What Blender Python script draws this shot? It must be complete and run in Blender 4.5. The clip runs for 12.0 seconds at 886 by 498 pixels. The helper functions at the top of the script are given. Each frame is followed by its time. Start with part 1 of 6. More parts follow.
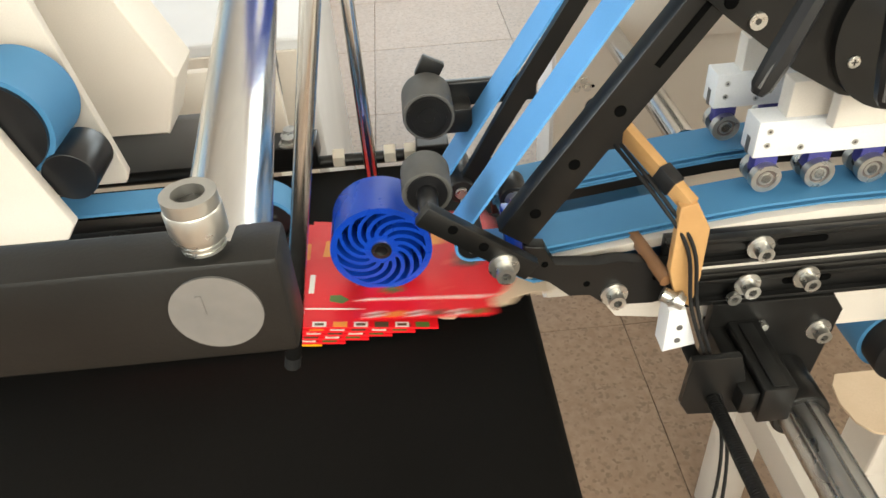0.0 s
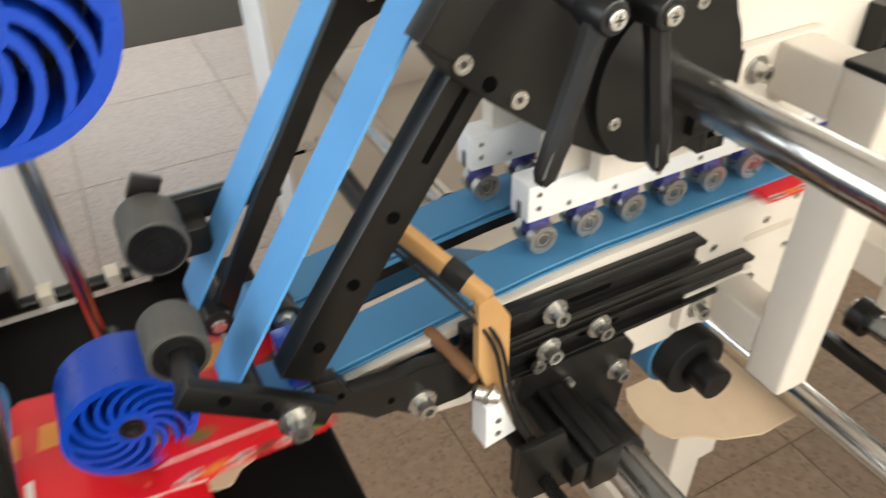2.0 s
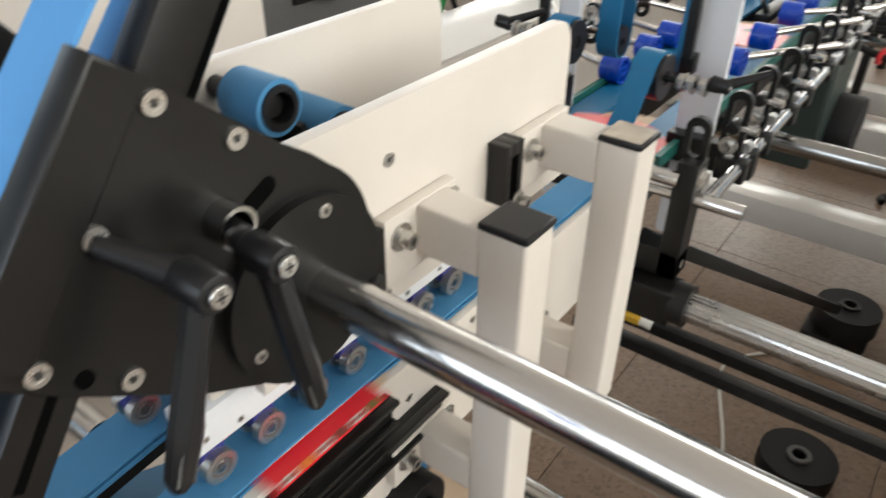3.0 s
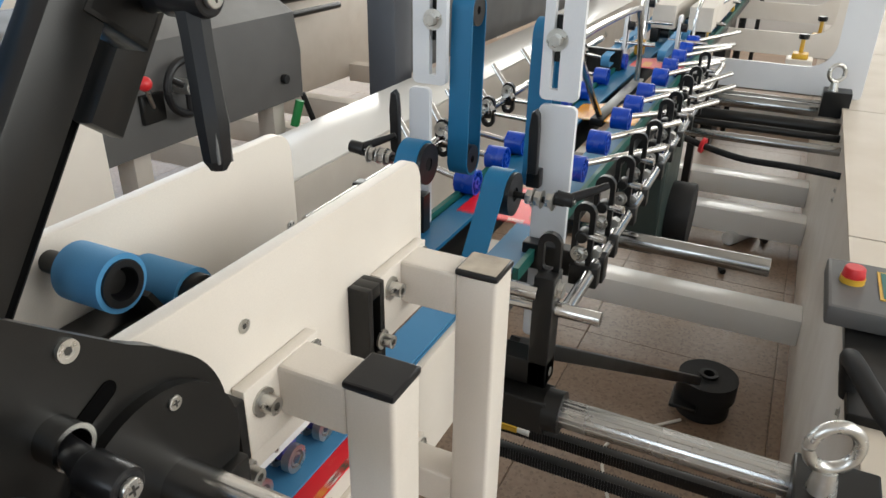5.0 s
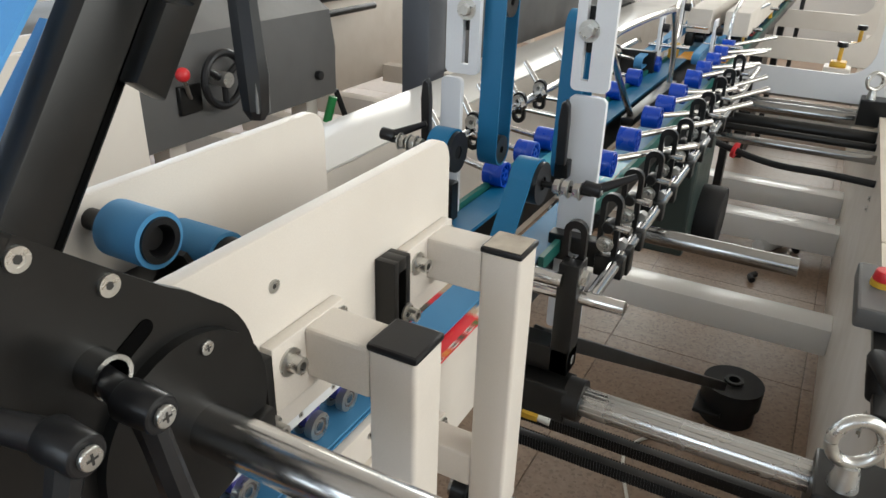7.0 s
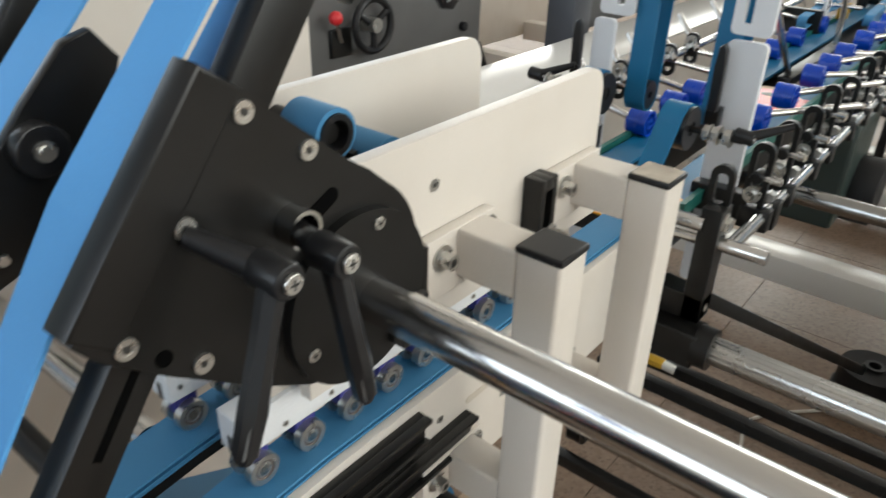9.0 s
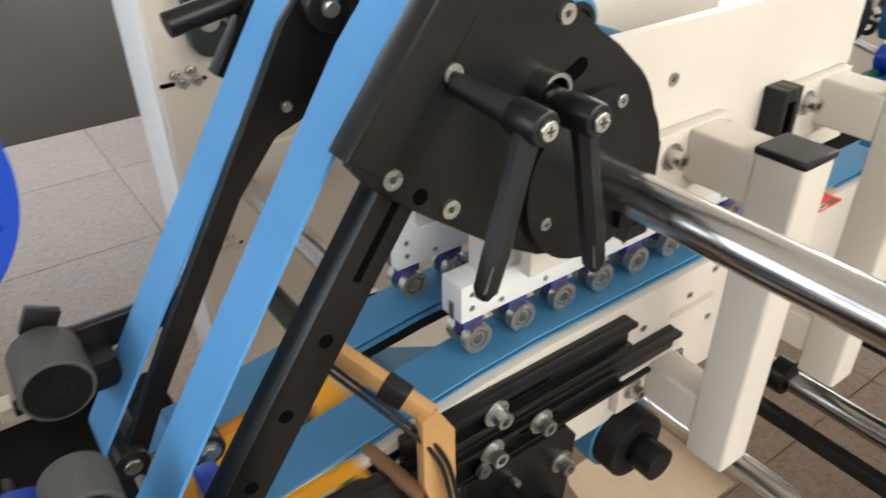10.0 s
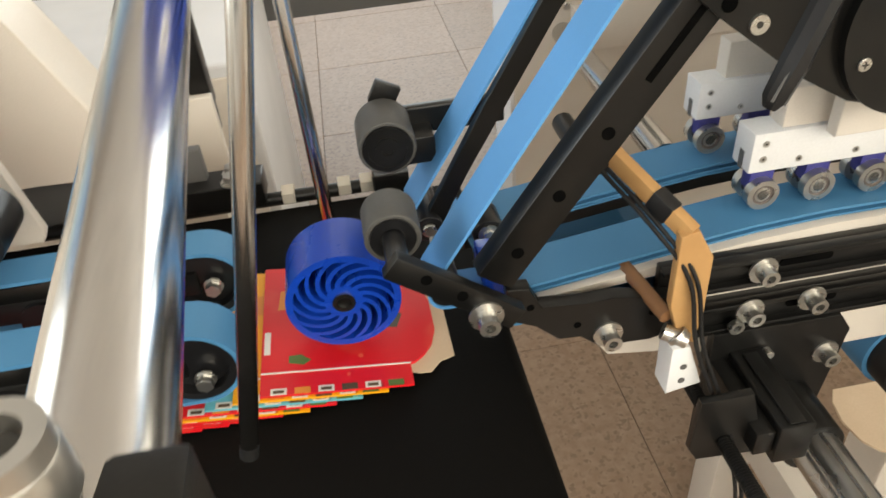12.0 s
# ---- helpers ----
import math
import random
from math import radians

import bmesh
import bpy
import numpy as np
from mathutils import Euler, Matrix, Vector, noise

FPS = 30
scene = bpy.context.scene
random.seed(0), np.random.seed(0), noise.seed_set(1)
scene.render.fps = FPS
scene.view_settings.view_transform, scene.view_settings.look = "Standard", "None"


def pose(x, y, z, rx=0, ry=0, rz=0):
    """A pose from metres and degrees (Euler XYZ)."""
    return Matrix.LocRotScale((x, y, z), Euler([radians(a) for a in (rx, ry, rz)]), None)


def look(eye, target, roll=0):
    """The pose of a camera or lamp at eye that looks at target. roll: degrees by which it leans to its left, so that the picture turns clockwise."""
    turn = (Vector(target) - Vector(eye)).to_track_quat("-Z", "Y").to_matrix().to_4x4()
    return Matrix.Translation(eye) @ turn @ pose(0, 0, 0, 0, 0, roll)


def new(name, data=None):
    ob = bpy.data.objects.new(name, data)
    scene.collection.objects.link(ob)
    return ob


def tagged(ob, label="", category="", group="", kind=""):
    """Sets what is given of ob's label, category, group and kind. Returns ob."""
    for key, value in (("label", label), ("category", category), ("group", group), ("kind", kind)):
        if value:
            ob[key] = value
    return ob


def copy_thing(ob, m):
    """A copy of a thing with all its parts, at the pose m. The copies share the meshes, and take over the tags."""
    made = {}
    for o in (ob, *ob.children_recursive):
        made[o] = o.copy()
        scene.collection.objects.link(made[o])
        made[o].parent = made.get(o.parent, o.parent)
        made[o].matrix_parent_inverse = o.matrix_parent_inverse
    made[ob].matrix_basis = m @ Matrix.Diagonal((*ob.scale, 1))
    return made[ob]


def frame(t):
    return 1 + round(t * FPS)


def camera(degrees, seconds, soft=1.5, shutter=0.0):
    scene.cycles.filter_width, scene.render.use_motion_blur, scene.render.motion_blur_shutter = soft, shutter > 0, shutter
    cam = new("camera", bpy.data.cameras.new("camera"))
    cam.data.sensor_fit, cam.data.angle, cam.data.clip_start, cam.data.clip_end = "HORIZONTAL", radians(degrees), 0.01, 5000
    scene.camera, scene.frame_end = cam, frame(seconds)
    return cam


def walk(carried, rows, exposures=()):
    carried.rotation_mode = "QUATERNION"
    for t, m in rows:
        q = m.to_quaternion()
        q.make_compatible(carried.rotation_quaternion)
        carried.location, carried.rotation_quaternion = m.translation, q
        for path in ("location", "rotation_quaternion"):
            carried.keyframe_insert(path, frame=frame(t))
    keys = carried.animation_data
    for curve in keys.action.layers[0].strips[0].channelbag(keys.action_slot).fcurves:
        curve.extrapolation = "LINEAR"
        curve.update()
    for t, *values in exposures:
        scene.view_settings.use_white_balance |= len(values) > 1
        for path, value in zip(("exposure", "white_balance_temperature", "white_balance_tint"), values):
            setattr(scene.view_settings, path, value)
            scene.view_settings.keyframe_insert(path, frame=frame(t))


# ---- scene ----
cam = camera(62.9, 12.0, 1.5, 0.4)
METRES, EYE, TILT, LEAN, TURN = 8.0, 1.5, 0.0, 0.0, 0.0
PATH = [
    (0, (0.0804, -0.4644, 1.2528), (0.1368, 1.4232, -0.2292), -4.3),
    (0.5, (0.0786, -0.4644, 1.2528), (0.2028, 1.4256, -0.222), -3.9),
    (1, (0.0822, -0.4536, 1.2492), (0.2724, 1.4208, -0.2376), -3.8),
    (1.5, (0.102, -0.4044, 1.2504), (0.4944, 1.4484, -0.222), -3.8),
    (2, (0.0924, -0.3444, 1.26), (0.9384, 1.3524, -0.2112), -1.9),
    (2.5, (0.1392, -0.3012, 1.2924), (1.4268, 1.1436, -0.126), -0.3),
    (3, (0.1956, -0.2856, 1.3128), (1.8036, 0.9048, -0.0132), 0.6),
    (3.5, (0.2088, -0.288, 1.3248), (1.992, 0.7452, 0.0936), 0.3),
    (5.5, (0.2232, -0.2808, 1.3548), (2.1732, 0.6408, 0.3), 0.9),
    (6, (0.2184, -0.2832, 1.3476), (2.16, 0.6612, 0.3), 1.2),
    (6.5, (0.21, -0.2892, 1.3392), (2.1348, 0.6876, 0.2904), 1.5),
    (8.3, (0.1812, -0.2964, 1.3248), (1.9968, 0.8268, 0.2292), 2.2),
    (8.5, (0.1764, -0.2976, 1.3224), (1.9596, 0.8628, 0.2112), 2.2),
    (9, (0.1512, -0.3, 1.308), (1.7964, 1.002, 0.1416), 1.6),
    (9.5, (0.1152, -0.2976, 1.284), (1.5336, 1.1904, 0.0468), 0.3),
    (10, (0.0984, -0.306, 1.2708), (1.2636, 1.3428, -0.0276), -1),
    (10.5, (0.0864, -0.324, 1.2672), (0.9516, 1.4616, -0.0828), -2.5),
    (11, (0.0804, -0.348, 1.2516), (0.6648, 1.5156, -0.1416), -4),
    (11.5, (0.0756, -0.3708, 1.2396), (0.4464, 1.5228, -0.1884), -4.9),
    (12, (0.0756, -0.39, 1.23), (0.2796, 1.5036, -0.2304), -5.5),
]
STOPS = [(0.0, 0.94, 6750, 4), (1.0, 0.97, 6700, 4), (2.0, 0.74, 6650, 6), (2.5, 0.50, 6550, 6), (3.0, 0.34, 6200, 8), (4.0, 0.20, 6150, 7), (6.0, 0.14, 6080, 7), (8.5, 0.08, 6060, 5), (9.5, 0.25, 6150, 6), (10.5, 0.56, 6750, 8), (12.0, 0.58, 7000, 7)]
walk(cam, [(t, look(eye, target, roll)) for t, eye, target, roll in PATH], STOPS)

# ---- world, light ----
world = bpy.data.worlds.new("sky")
scene.world = world
world.use_nodes = True
wn = world.node_tree.nodes
sky = wn.new("ShaderNodeTexSky")
sky.sky_type = "NISHITA"
sky.sun_disc = False
sky.sun_elevation, sky.sun_rotation = radians(38), radians(-120)
wn["Background"].inputs["Strength"].default_value = 0.10
world.node_tree.links.new(sky.outputs["Color"], wn["Background"].inputs["Color"])

sun = new("sun", bpy.data.lights.new("sun", "SUN"))
sun.data.energy, sun.data.angle, sun.data.color = 2.5, radians(0.6), (1.0, 0.94, 0.85)
sun.matrix_world = look((0, 0, 0), (0.55, -0.5, -0.62))


def window_lamp(name, eye, target, sx, sy, power, color):
    d = bpy.data.lights.new(name, "AREA")
    d.shape, d.size, d.size_y, d.energy, d.color = "RECTANGLE", sx, sy, power, color
    o = new(name, d)
    o.matrix_world = look(eye, target)
    return o


COOL, WARM = (0.90, 0.95, 1.0), (1.0, 0.93, 0.82)
window_lamp("window_light", (-4.7, 1.0, 2.6), (0.5, 0.4, 0.9), 5.0, 2.4, 130, COOL)
window_lamp("window_light", (1.5, -3.7, 2.7), (0.8, 0.2, 0.8), 6.0, 2.2, 200, WARM)
window_lamp("window_light", (8.7, 2.4, 2.7), (2.0, 1.6, 0.8), 8.2, 2.4, 300, WARM)
window_lamp("window_light", (3.0, 6.7, 2.8), (1.5, 0.2, 0.8), 8.0, 2.4, 165, COOL)


# ---- materials ----
def nodes_of(name):
    m = bpy.data.materials.new(name)
    m.use_nodes = True
    t = m.node_tree
    return m, t, t.nodes["Principled BSDF"]


def mix_colors(t, fac, a, b):
    n = t.nodes.new("ShaderNodeMix")
    n.data_type = "RGBA"
    t.links.new(fac, n.inputs["Factor"])
    for key, v in ((6, a), (7, b)):
        if isinstance(v, tuple):
            n.inputs[key].default_value = (*v, 1)
        else:
            t.links.new(v, n.inputs[key])
    return n.outputs[2]


def noise_fac(t, scale, detail=3, lo=0.35, hi=0.65, coord="Object", stretch=(1, 1, 1)):
    c = t.nodes.new("ShaderNodeTexCoord")
    mp = t.nodes.new("ShaderNodeMapping")
    mp.inputs["Scale"].default_value = stretch
    t.links.new(c.outputs[coord], mp.inputs["Vector"])
    n = t.nodes.new("ShaderNodeTexNoise")
    n.inputs["Scale"].default_value, n.inputs["Detail"].default_value = scale, detail
    t.links.new(mp.outputs["Vector"], n.inputs["Vector"])
    r = t.nodes.new("ShaderNodeMapRange")
    r.inputs["From Min"].default_value, r.inputs["From Max"].default_value = lo, hi
    t.links.new(n.outputs["Fac"], r.inputs["Value"])
    return r.outputs["Result"], n.outputs["Fac"]


def surface(name, a, b, rough=0.5, metal=0.0, grain=60, blot=5, bump=0.15, rough2=None, stretch=(1, 1, 1), coat=0.0, bdist=0.0004, spec=0.5):
    """Two-scale material: base colour a with blotches of b, fine grain in gloss and relief."""
    m, t, p = nodes_of(name)
    f1, _ = noise_fac(t, blot, 4, 0.4, 0.75)
    f2, raw = noise_fac(t, grain, 3, 0.3, 0.7, stretch=stretch)
    c = mix_colors(t, f1, a, b)
    dark = tuple(v * 0.86 for v in a)
    f2s = t.nodes.new("ShaderNodeMath")
    f2s.operation = "MULTIPLY"
    f2s.inputs[1].default_value = 0.45
    t.links.new(f2, f2s.inputs[0])
    t.links.new(mix_colors(t, f2s.outputs[0], c, dark), p.inputs["Base Color"])
    rr = t.nodes.new("ShaderNodeMapRange")
    rr.inputs["To Min"].default_value, rr.inputs["To Max"].default_value = rough, rough2 if rough2 is not None else min(1, rough + 0.14)
    t.links.new(f1, rr.inputs["Value"])
    t.links.new(rr.outputs["Result"], p.inputs["Roughness"])
    p.inputs["Metallic"].default_value = metal
    p.inputs["Coat Weight"].default_value = coat
    p.inputs["Specular IOR Level"].default_value = spec
    if bump:
        bn = t.nodes.new("ShaderNodeBump")
        bn.inputs["Strength"].default_value, bn.inputs["Distance"].default_value = bump, bdist
        t.links.new(raw, bn.inputs["Height"])
        t.links.new(bn.outputs["Normal"], p.inputs["Normal"])
    return m


WHITE = surface("cream_paint", (0.675, 0.625, 0.56), (0.625, 0.572, 0.505), 0.36, grain=700, blot=9, bump=0.12)
GLOSS_WHITE = surface("glossy_white_paint", (0.74, 0.725, 0.69), (0.70, 0.68, 0.64), 0.16, grain=500, blot=3, bump=0.04, rough2=0.24)
PALE = surface("pale_grey_paint", (0.66, 0.67, 0.69), (0.60, 0.61, 0.63), 0.35, grain=600, blot=6, bump=0.1)
ALU = surface("painted_aluminium", (0.78, 0.79, 0.80), (0.72, 0.73, 0.74), 0.42, grain=500, blot=12, bump=0.1)
BLACK = surface("black_anodised", (0.0055, 0.0054, 0.0052), (0.010, 0.0098, 0.0092), 0.31, grain=900, blot=16, bump=0.1, spec=0.36, rough2=0.40)
RUBBER = surface("black_rubber", (0.010, 0.010, 0.0105), (0.016, 0.0155, 0.015), 0.5, grain=420, blot=14, bump=0.25, spec=0.25)
ROLLER = surface("grey_rubber_roller", (0.06, 0.059, 0.056), (0.08, 0.078, 0.073), 0.55, grain=300, blot=30, bump=0.2)
TABLE = surface("black_conveyor_belt", (0.0042, 0.0039, 0.0036), (0.0065, 0.006, 0.0055), 0.6, grain=260, blot=4, bump=0.2, spec=0.06)
PLASTIC = surface("black_plastic", (0.009, 0.009, 0.010), (0.014, 0.014, 0.015), 0.28, grain=500, blot=20, bump=0.12, spec=0.35)
CHROME = surface("chromed_steel", (0.62, 0.61, 0.595), (0.52, 0.51, 0.50), 0.16, metal=1.0, grain=90, blot=8, bump=0.02, rough2=0.27, stretch=(12, 1, 12))
STEEL = surface("zinc_plated_steel", (0.60, 0.59, 0.56), (0.46, 0.45, 0.42), 0.27, metal=0.95, grain=500, blot=60, bump=0.06)
DARKSTEEL = surface("dark_steel_shaft", (0.36, 0.36, 0.35), (0.26, 0.26, 0.255), 0.18, metal=1.0, grain=60, blot=10, bump=0.02, stretch=(14, 1, 14))
BELT = surface("blue_fabric_belt", (0.055, 0.21, 0.40), (0.045, 0.175, 0.34), 0.62, grain=900, blot=7, bump=0.3)
# the blue belt again, lightened for the skylight on the sloping arms
BELT_LIT = surface("lit_blue_belt", (0.092, 0.315, 0.66), (0.08, 0.285, 0.60), 0.6, grain=900, blot=7, bump=0.3)
BELT_DEEP = surface("petrol_blue_belt", (0.004, 0.125, 0.27), (0.004, 0.11, 0.235), 0.5, grain=800, blot=8, bump=0.25)
BLUE = surface("blue_plastic_wheel", (0.004, 0.052, 0.44), (0.004, 0.045, 0.37), 0.24, grain=300, blot=18, bump=0.08)
PURPLE = surface("violet_guide", (0.04, 0.04, 0.22), (0.03, 0.03, 0.17), 0.45, grain=300, blot=30)
BAKELITE = surface("tan_bakelite", (0.52, 0.30, 0.12), (0.42, 0.22, 0.08), 0.45, grain=180, blot=25, bump=0.12, stretch=(1, 1, 5))
# near-black colour that paints the shade inside slots, holes and grooves
RECESS_SHADE = surface("recess_shade", (0.0015, 0.0015, 0.0015), (0.0025, 0.0025, 0.0025), 0.9, spec=0.05)
TAPE = surface("black_tape", (0.012, 0.012, 0.013), (0.02, 0.02, 0.02), 0.4, grain=300, blot=40)
GREY = surface("dark_grey_paint", (0.098, 0.096, 0.094), (0.085, 0.083, 0.081), 0.5, grain=500, blot=5, bump=0.15)
DEEPGREY = surface("slate_paint", (0.06, 0.064, 0.075), (0.05, 0.052, 0.06), 0.45, grain=500, blot=5, bump=0.12)
GREENBELT = surface("green_belt", (0.01, 0.11, 0.09), (0.01, 0.09, 0.075), 0.4, grain=500, blot=9)
CARD = surface("bare_cardboard", (0.62, 0.48, 0.34), (0.55, 0.41, 0.28), 0.8, grain=400, blot=20)
BEIGE = surface("beige_cover", (0.55, 0.49, 0.41), (0.50, 0.44, 0.36), 0.45, grain=500, blot=5, bump=0.12)
RED = surface("red_plastic", (0.55, 0.02, 0.025), (0.45, 0.015, 0.02), 0.35, grain=300, blot=20)
YELLOW = surface("yellow_metal", (0.60, 0.36, 0.03), (0.5, 0.28, 0.02), 0.4, grain=300, blot=20)
SHAFTM = surface("worn_steel_shaft", (0.55, 0.55, 0.54), (0.42, 0.42, 0.41), 0.24, metal=1.0, grain=60, blot=10, bump=0.02, stretch=(14, 1, 14))
SOCKET = surface("dark_socket", (0.05, 0.048, 0.045), (0.03, 0.03, 0.028), 0.5, metal=0.4, grain=300, blot=40)
DARKGREEN = surface("dark_green_enamel", (0.018, 0.030, 0.026), (0.014, 0.024, 0.020), 0.35, grain=300, blot=9)
GREEN = surface("green_plastic", (0.02, 0.25, 0.06), (0.02, 0.2, 0.05), 0.4)
WALLM = surface("hall_wall_paint", (0.72, 0.70, 0.66), (0.66, 0.64, 0.60), 0.8, grain=80, blot=1.2)
CLEAR = surface("clear_plastic_bottle", (0.6, 0.6, 0.58), (0.5, 0.5, 0.48), 0.15, grain=200, blot=30)


def tile_material():
    m, t, p = nodes_of("terrazzo_tile")
    v = t.nodes.new("ShaderNodeTexVoronoi")
    v.inputs["Scale"].default_value = 140
    c = t.nodes.new("ShaderNodeTexCoord")
    t.links.new(c.outputs["Object"], v.inputs["Vector"])
    info = t.nodes.new("ShaderNodeObjectInfo")
    f1, _ = noise_fac(t, 5, 4, 0.3, 0.7)
    f2, raw = noise_fac(t, 48, 4, 0.34, 0.74)
    base = mix_colors(t, f1, (0.215, 0.142, 0.094), (0.26, 0.178, 0.122))
    base = mix_colors(t, f2, base, (0.30, 0.215, 0.153))
    rnd = t.nodes.new("ShaderNodeMapRange")
    rnd.inputs["From Min"].default_value, rnd.inputs["From Max"].default_value = 0.72, 0.95
    sep = t.nodes.new("ShaderNodeSeparateColor")
    t.links.new(v.outputs["Color"], sep.inputs[0])
    t.links.new(sep.outputs[0], rnd.inputs["Value"])
    base = mix_colors(t, rnd.outputs[0], base, (0.185, 0.125, 0.085))
    hs = t.nodes.new("ShaderNodeHueSaturation")
    rv = t.nodes.new("ShaderNodeMapRange")
    rv.inputs["To Min"].default_value, rv.inputs["To Max"].default_value = 0.93, 1.07
    t.links.new(info.outputs["Random"], rv.inputs["Value"])
    t.links.new(rv.outputs[0], hs.inputs["Value"])
    t.links.new(base, hs.inputs["Color"])
    t.links.new(hs.outputs[0], p.inputs["Base Color"])
    p.inputs["Roughness"].default_value = 0.38
    return m


TILE = tile_material()
GROUT = surface("dark_grout", (0.19, 0.14, 0.10), (0.15, 0.11, 0.08), 0.85, grain=90, blot=6)


def carton_material(name, main, accent, dark):
    """Printed board: main colour with panels of accent colour, dark artwork and pale print."""
    m, t, p = nodes_of(name)
    f1, _ = noise_fac(t, 16, 2, 0.62, 0.70)
    f2, _ = noise_fac(t, 34, 2, 0.69, 0.71)
    f3, _ = noise_fac(t, 60, 1, 0.72, 0.74)
    c = mix_colors(t, f1, main, tuple(0.6 * a + 0.4 * b for a, b in zip(main, accent)))
    c = mix_colors(t, f2, c, dark)
    c = mix_colors(t, f3, c, accent)
    t.links.new(c, p.inputs["Base Color"])
    p.inputs["Roughness"].default_value = 0.32
    return m


RED_PRINT = carton_material("red_printed_board", (0.66, 0.010, 0.018), (0.72, 0.10, 0.06), (0.34, 0.01, 0.012))
YELLOW_PRINT = carton_material("yellow_printed_board", (0.80, 0.36, 0.01), (0.80, 0.55, 0.2), (0.5, 0.14, 0.01))
TEAL_PRINT = carton_material("teal_printed_board", (0.12, 0.42, 0.50), (0.7, 0.7, 0.6), (0.05, 0.2, 0.3))
INK_WHITE = surface("white_print", (0.75, 0.73, 0.68), (0.65, 0.62, 0.55), 0.4)
INK_DARK = surface("dark_print", (0.06, 0.05, 0.03), (0.10, 0.06, 0.03), 0.4)
INK_ORANGE = surface("orange_print", (0.75, 0.28, 0.03), (0.65, 0.2, 0.03), 0.4)
INK_GREEN = surface("green_print", (0.06, 0.18, 0.03), (0.10, 0.12, 0.03), 0.4)

# ---- builders ----
WHERE = {}


def thing(name, label, category, at=(0, 0, 0), group="", kind=""):
    ob = new(name)
    ob.empty_display_size = 0.02
    ob.location = at
    WHERE[ob] = Vector(at)
    return tagged(ob, label, category, group, kind)


def finish(bm, material, smooth=35):
    me = bpy.data.meshes.new("mesh")
    bmesh.ops.recalc_face_normals(bm, faces=bm.faces)
    bm.to_mesh(me)
    bm.free()
    me.materials.append(material)
    me.set_sharp_from_angle(angle=radians(smooth))
    for f in me.polygons:
        f.use_smooth = True
    # large flat faces keep their own plane
    flat = set()
    for f in me.polygons:
        ls = [(me.vertices[a].co - me.vertices[b].co).length for a, b in f.edge_keys]
        if f.loop_total > 4 or (f.area > 0.0012 and max(ls) < 6 * max(min(ls), 1e-6)):
            flat.update(f.edge_keys)
    for e in me.edges:
        if e.key in flat:
            e.use_edge_sharp = True
    return me


def part(name, bm, material, parent, label="", smooth=35):
    """Links a bmesh, built in world metres, as one mesh under a thing or a part."""
    off = WHERE[parent]
    bmesh.ops.translate(bm, verts=bm.verts, vec=-off)
    ob = new(name, finish(bm, material, smooth))
    ob.parent = parent
    WHERE[ob] = off
    if label:
        ob["label"] = label
    return ob


def alone(name, bm, material, label, category, at=(0, 0, 0), group="", kind="", smooth=35):
    """A thing that is one mesh, built in world metres."""
    bmesh.ops.translate(bm, verts=bm.verts, vec=-Vector(at))
    ob = new(name, finish(bm, material, smooth))
    ob.location = at
    WHERE[ob] = Vector(at)
    return tagged(ob, label, category, group, kind)


def B():
    return bmesh.new()


def box(bm, x0, x1, y0, y1, z0, z1, bev=0.0, m=None):
    r = bmesh.ops.create_cube(bm, size=1.0)
    vs = r["verts"]
    for v in vs:
        v.co = Vector((x0 + (v.co.x + 0.5) * (x1 - x0), y0 + (v.co.y + 0.5) * (y1 - y0), z0 + (v.co.z + 0.5) * (z1 - z0)))
    if m is not None:
        bmesh.ops.transform(bm, matrix=m, verts=vs)
    if bev:
        es = list({e for v in vs for e in v.link_edges})
        bmesh.ops.bevel(bm, geom=es, offset=bev, segments=2, profile=0.5, affect="EDGES")
    return bm


def prism(bm, pts, y0, y1, bev=0.0, axis="y", bevel_side=False):
    """A flat outline in the plane across an axis, given a thickness along it."""
    def co(u, v, w):
        return {"y": (u, w, v), "z": (u, v, w), "x": (w, u, v)}[axis]
    lo = [bm.verts.new(co(u, v, y0)) for u, v in pts]
    hi = [bm.verts.new(co(u, v, y1)) for u, v in pts]
    n = len(pts)
    faces = [bm.faces.new(lo[::-1]), bm.faces.new(hi)]
    for i in range(n):
        bm.faces.new((lo[i], lo[(i + 1) % n], hi[(i + 1) % n], hi[i]))
    if bev:
        es = [e for f in faces for e in f.edges]
        bmesh.ops.bevel(bm, geom=es, offset=bev, segments=2, profile=0.5, affect="EDGES")
    return bm


def arc(cx, cz, r, a0, a1, n=8):
    return [(cx + r * math.cos(radians(a0 + (a1 - a0) * i / n)), cz + r * math.sin(radians(a0 + (a1 - a0) * i / n))) for i in range(n + 1)]


def rounded(x0, x1, z0, z1, r, n=5):
    return arc(x1 - r, z0 + r, r, -90, 0, n) + arc(x1 - r, z1 - r, r, 0, 90, n) + arc(x0 + r, z1 - r, r, 90, 180, n) + arc(x0 + r, z0 + r, r, 180, 270, n)


def cyl(bm, p, q, r, n=24, r2=None, bev=0.0):
    p, q = Vector(p), Vector(q)
    d = q - p
    m = Matrix.Translation((p + q) / 2) @ d.to_track_quat("Z", "Y").to_matrix().to_4x4()
    r_ = bmesh.ops.create_cone(bm, cap_ends=True, segments=n, radius1=r, radius2=r if r2 is None else r2, depth=d.length, matrix=m)
    if bev:
        es = [e for e in {e for v in r_["verts"] for e in v.link_edges} if any(len(f.verts) > 4 for f in e.link_faces)]
        bmesh.ops.bevel(bm, geom=es, offset=bev, segments=2, profile=0.5, affect="EDGES")
    return bm


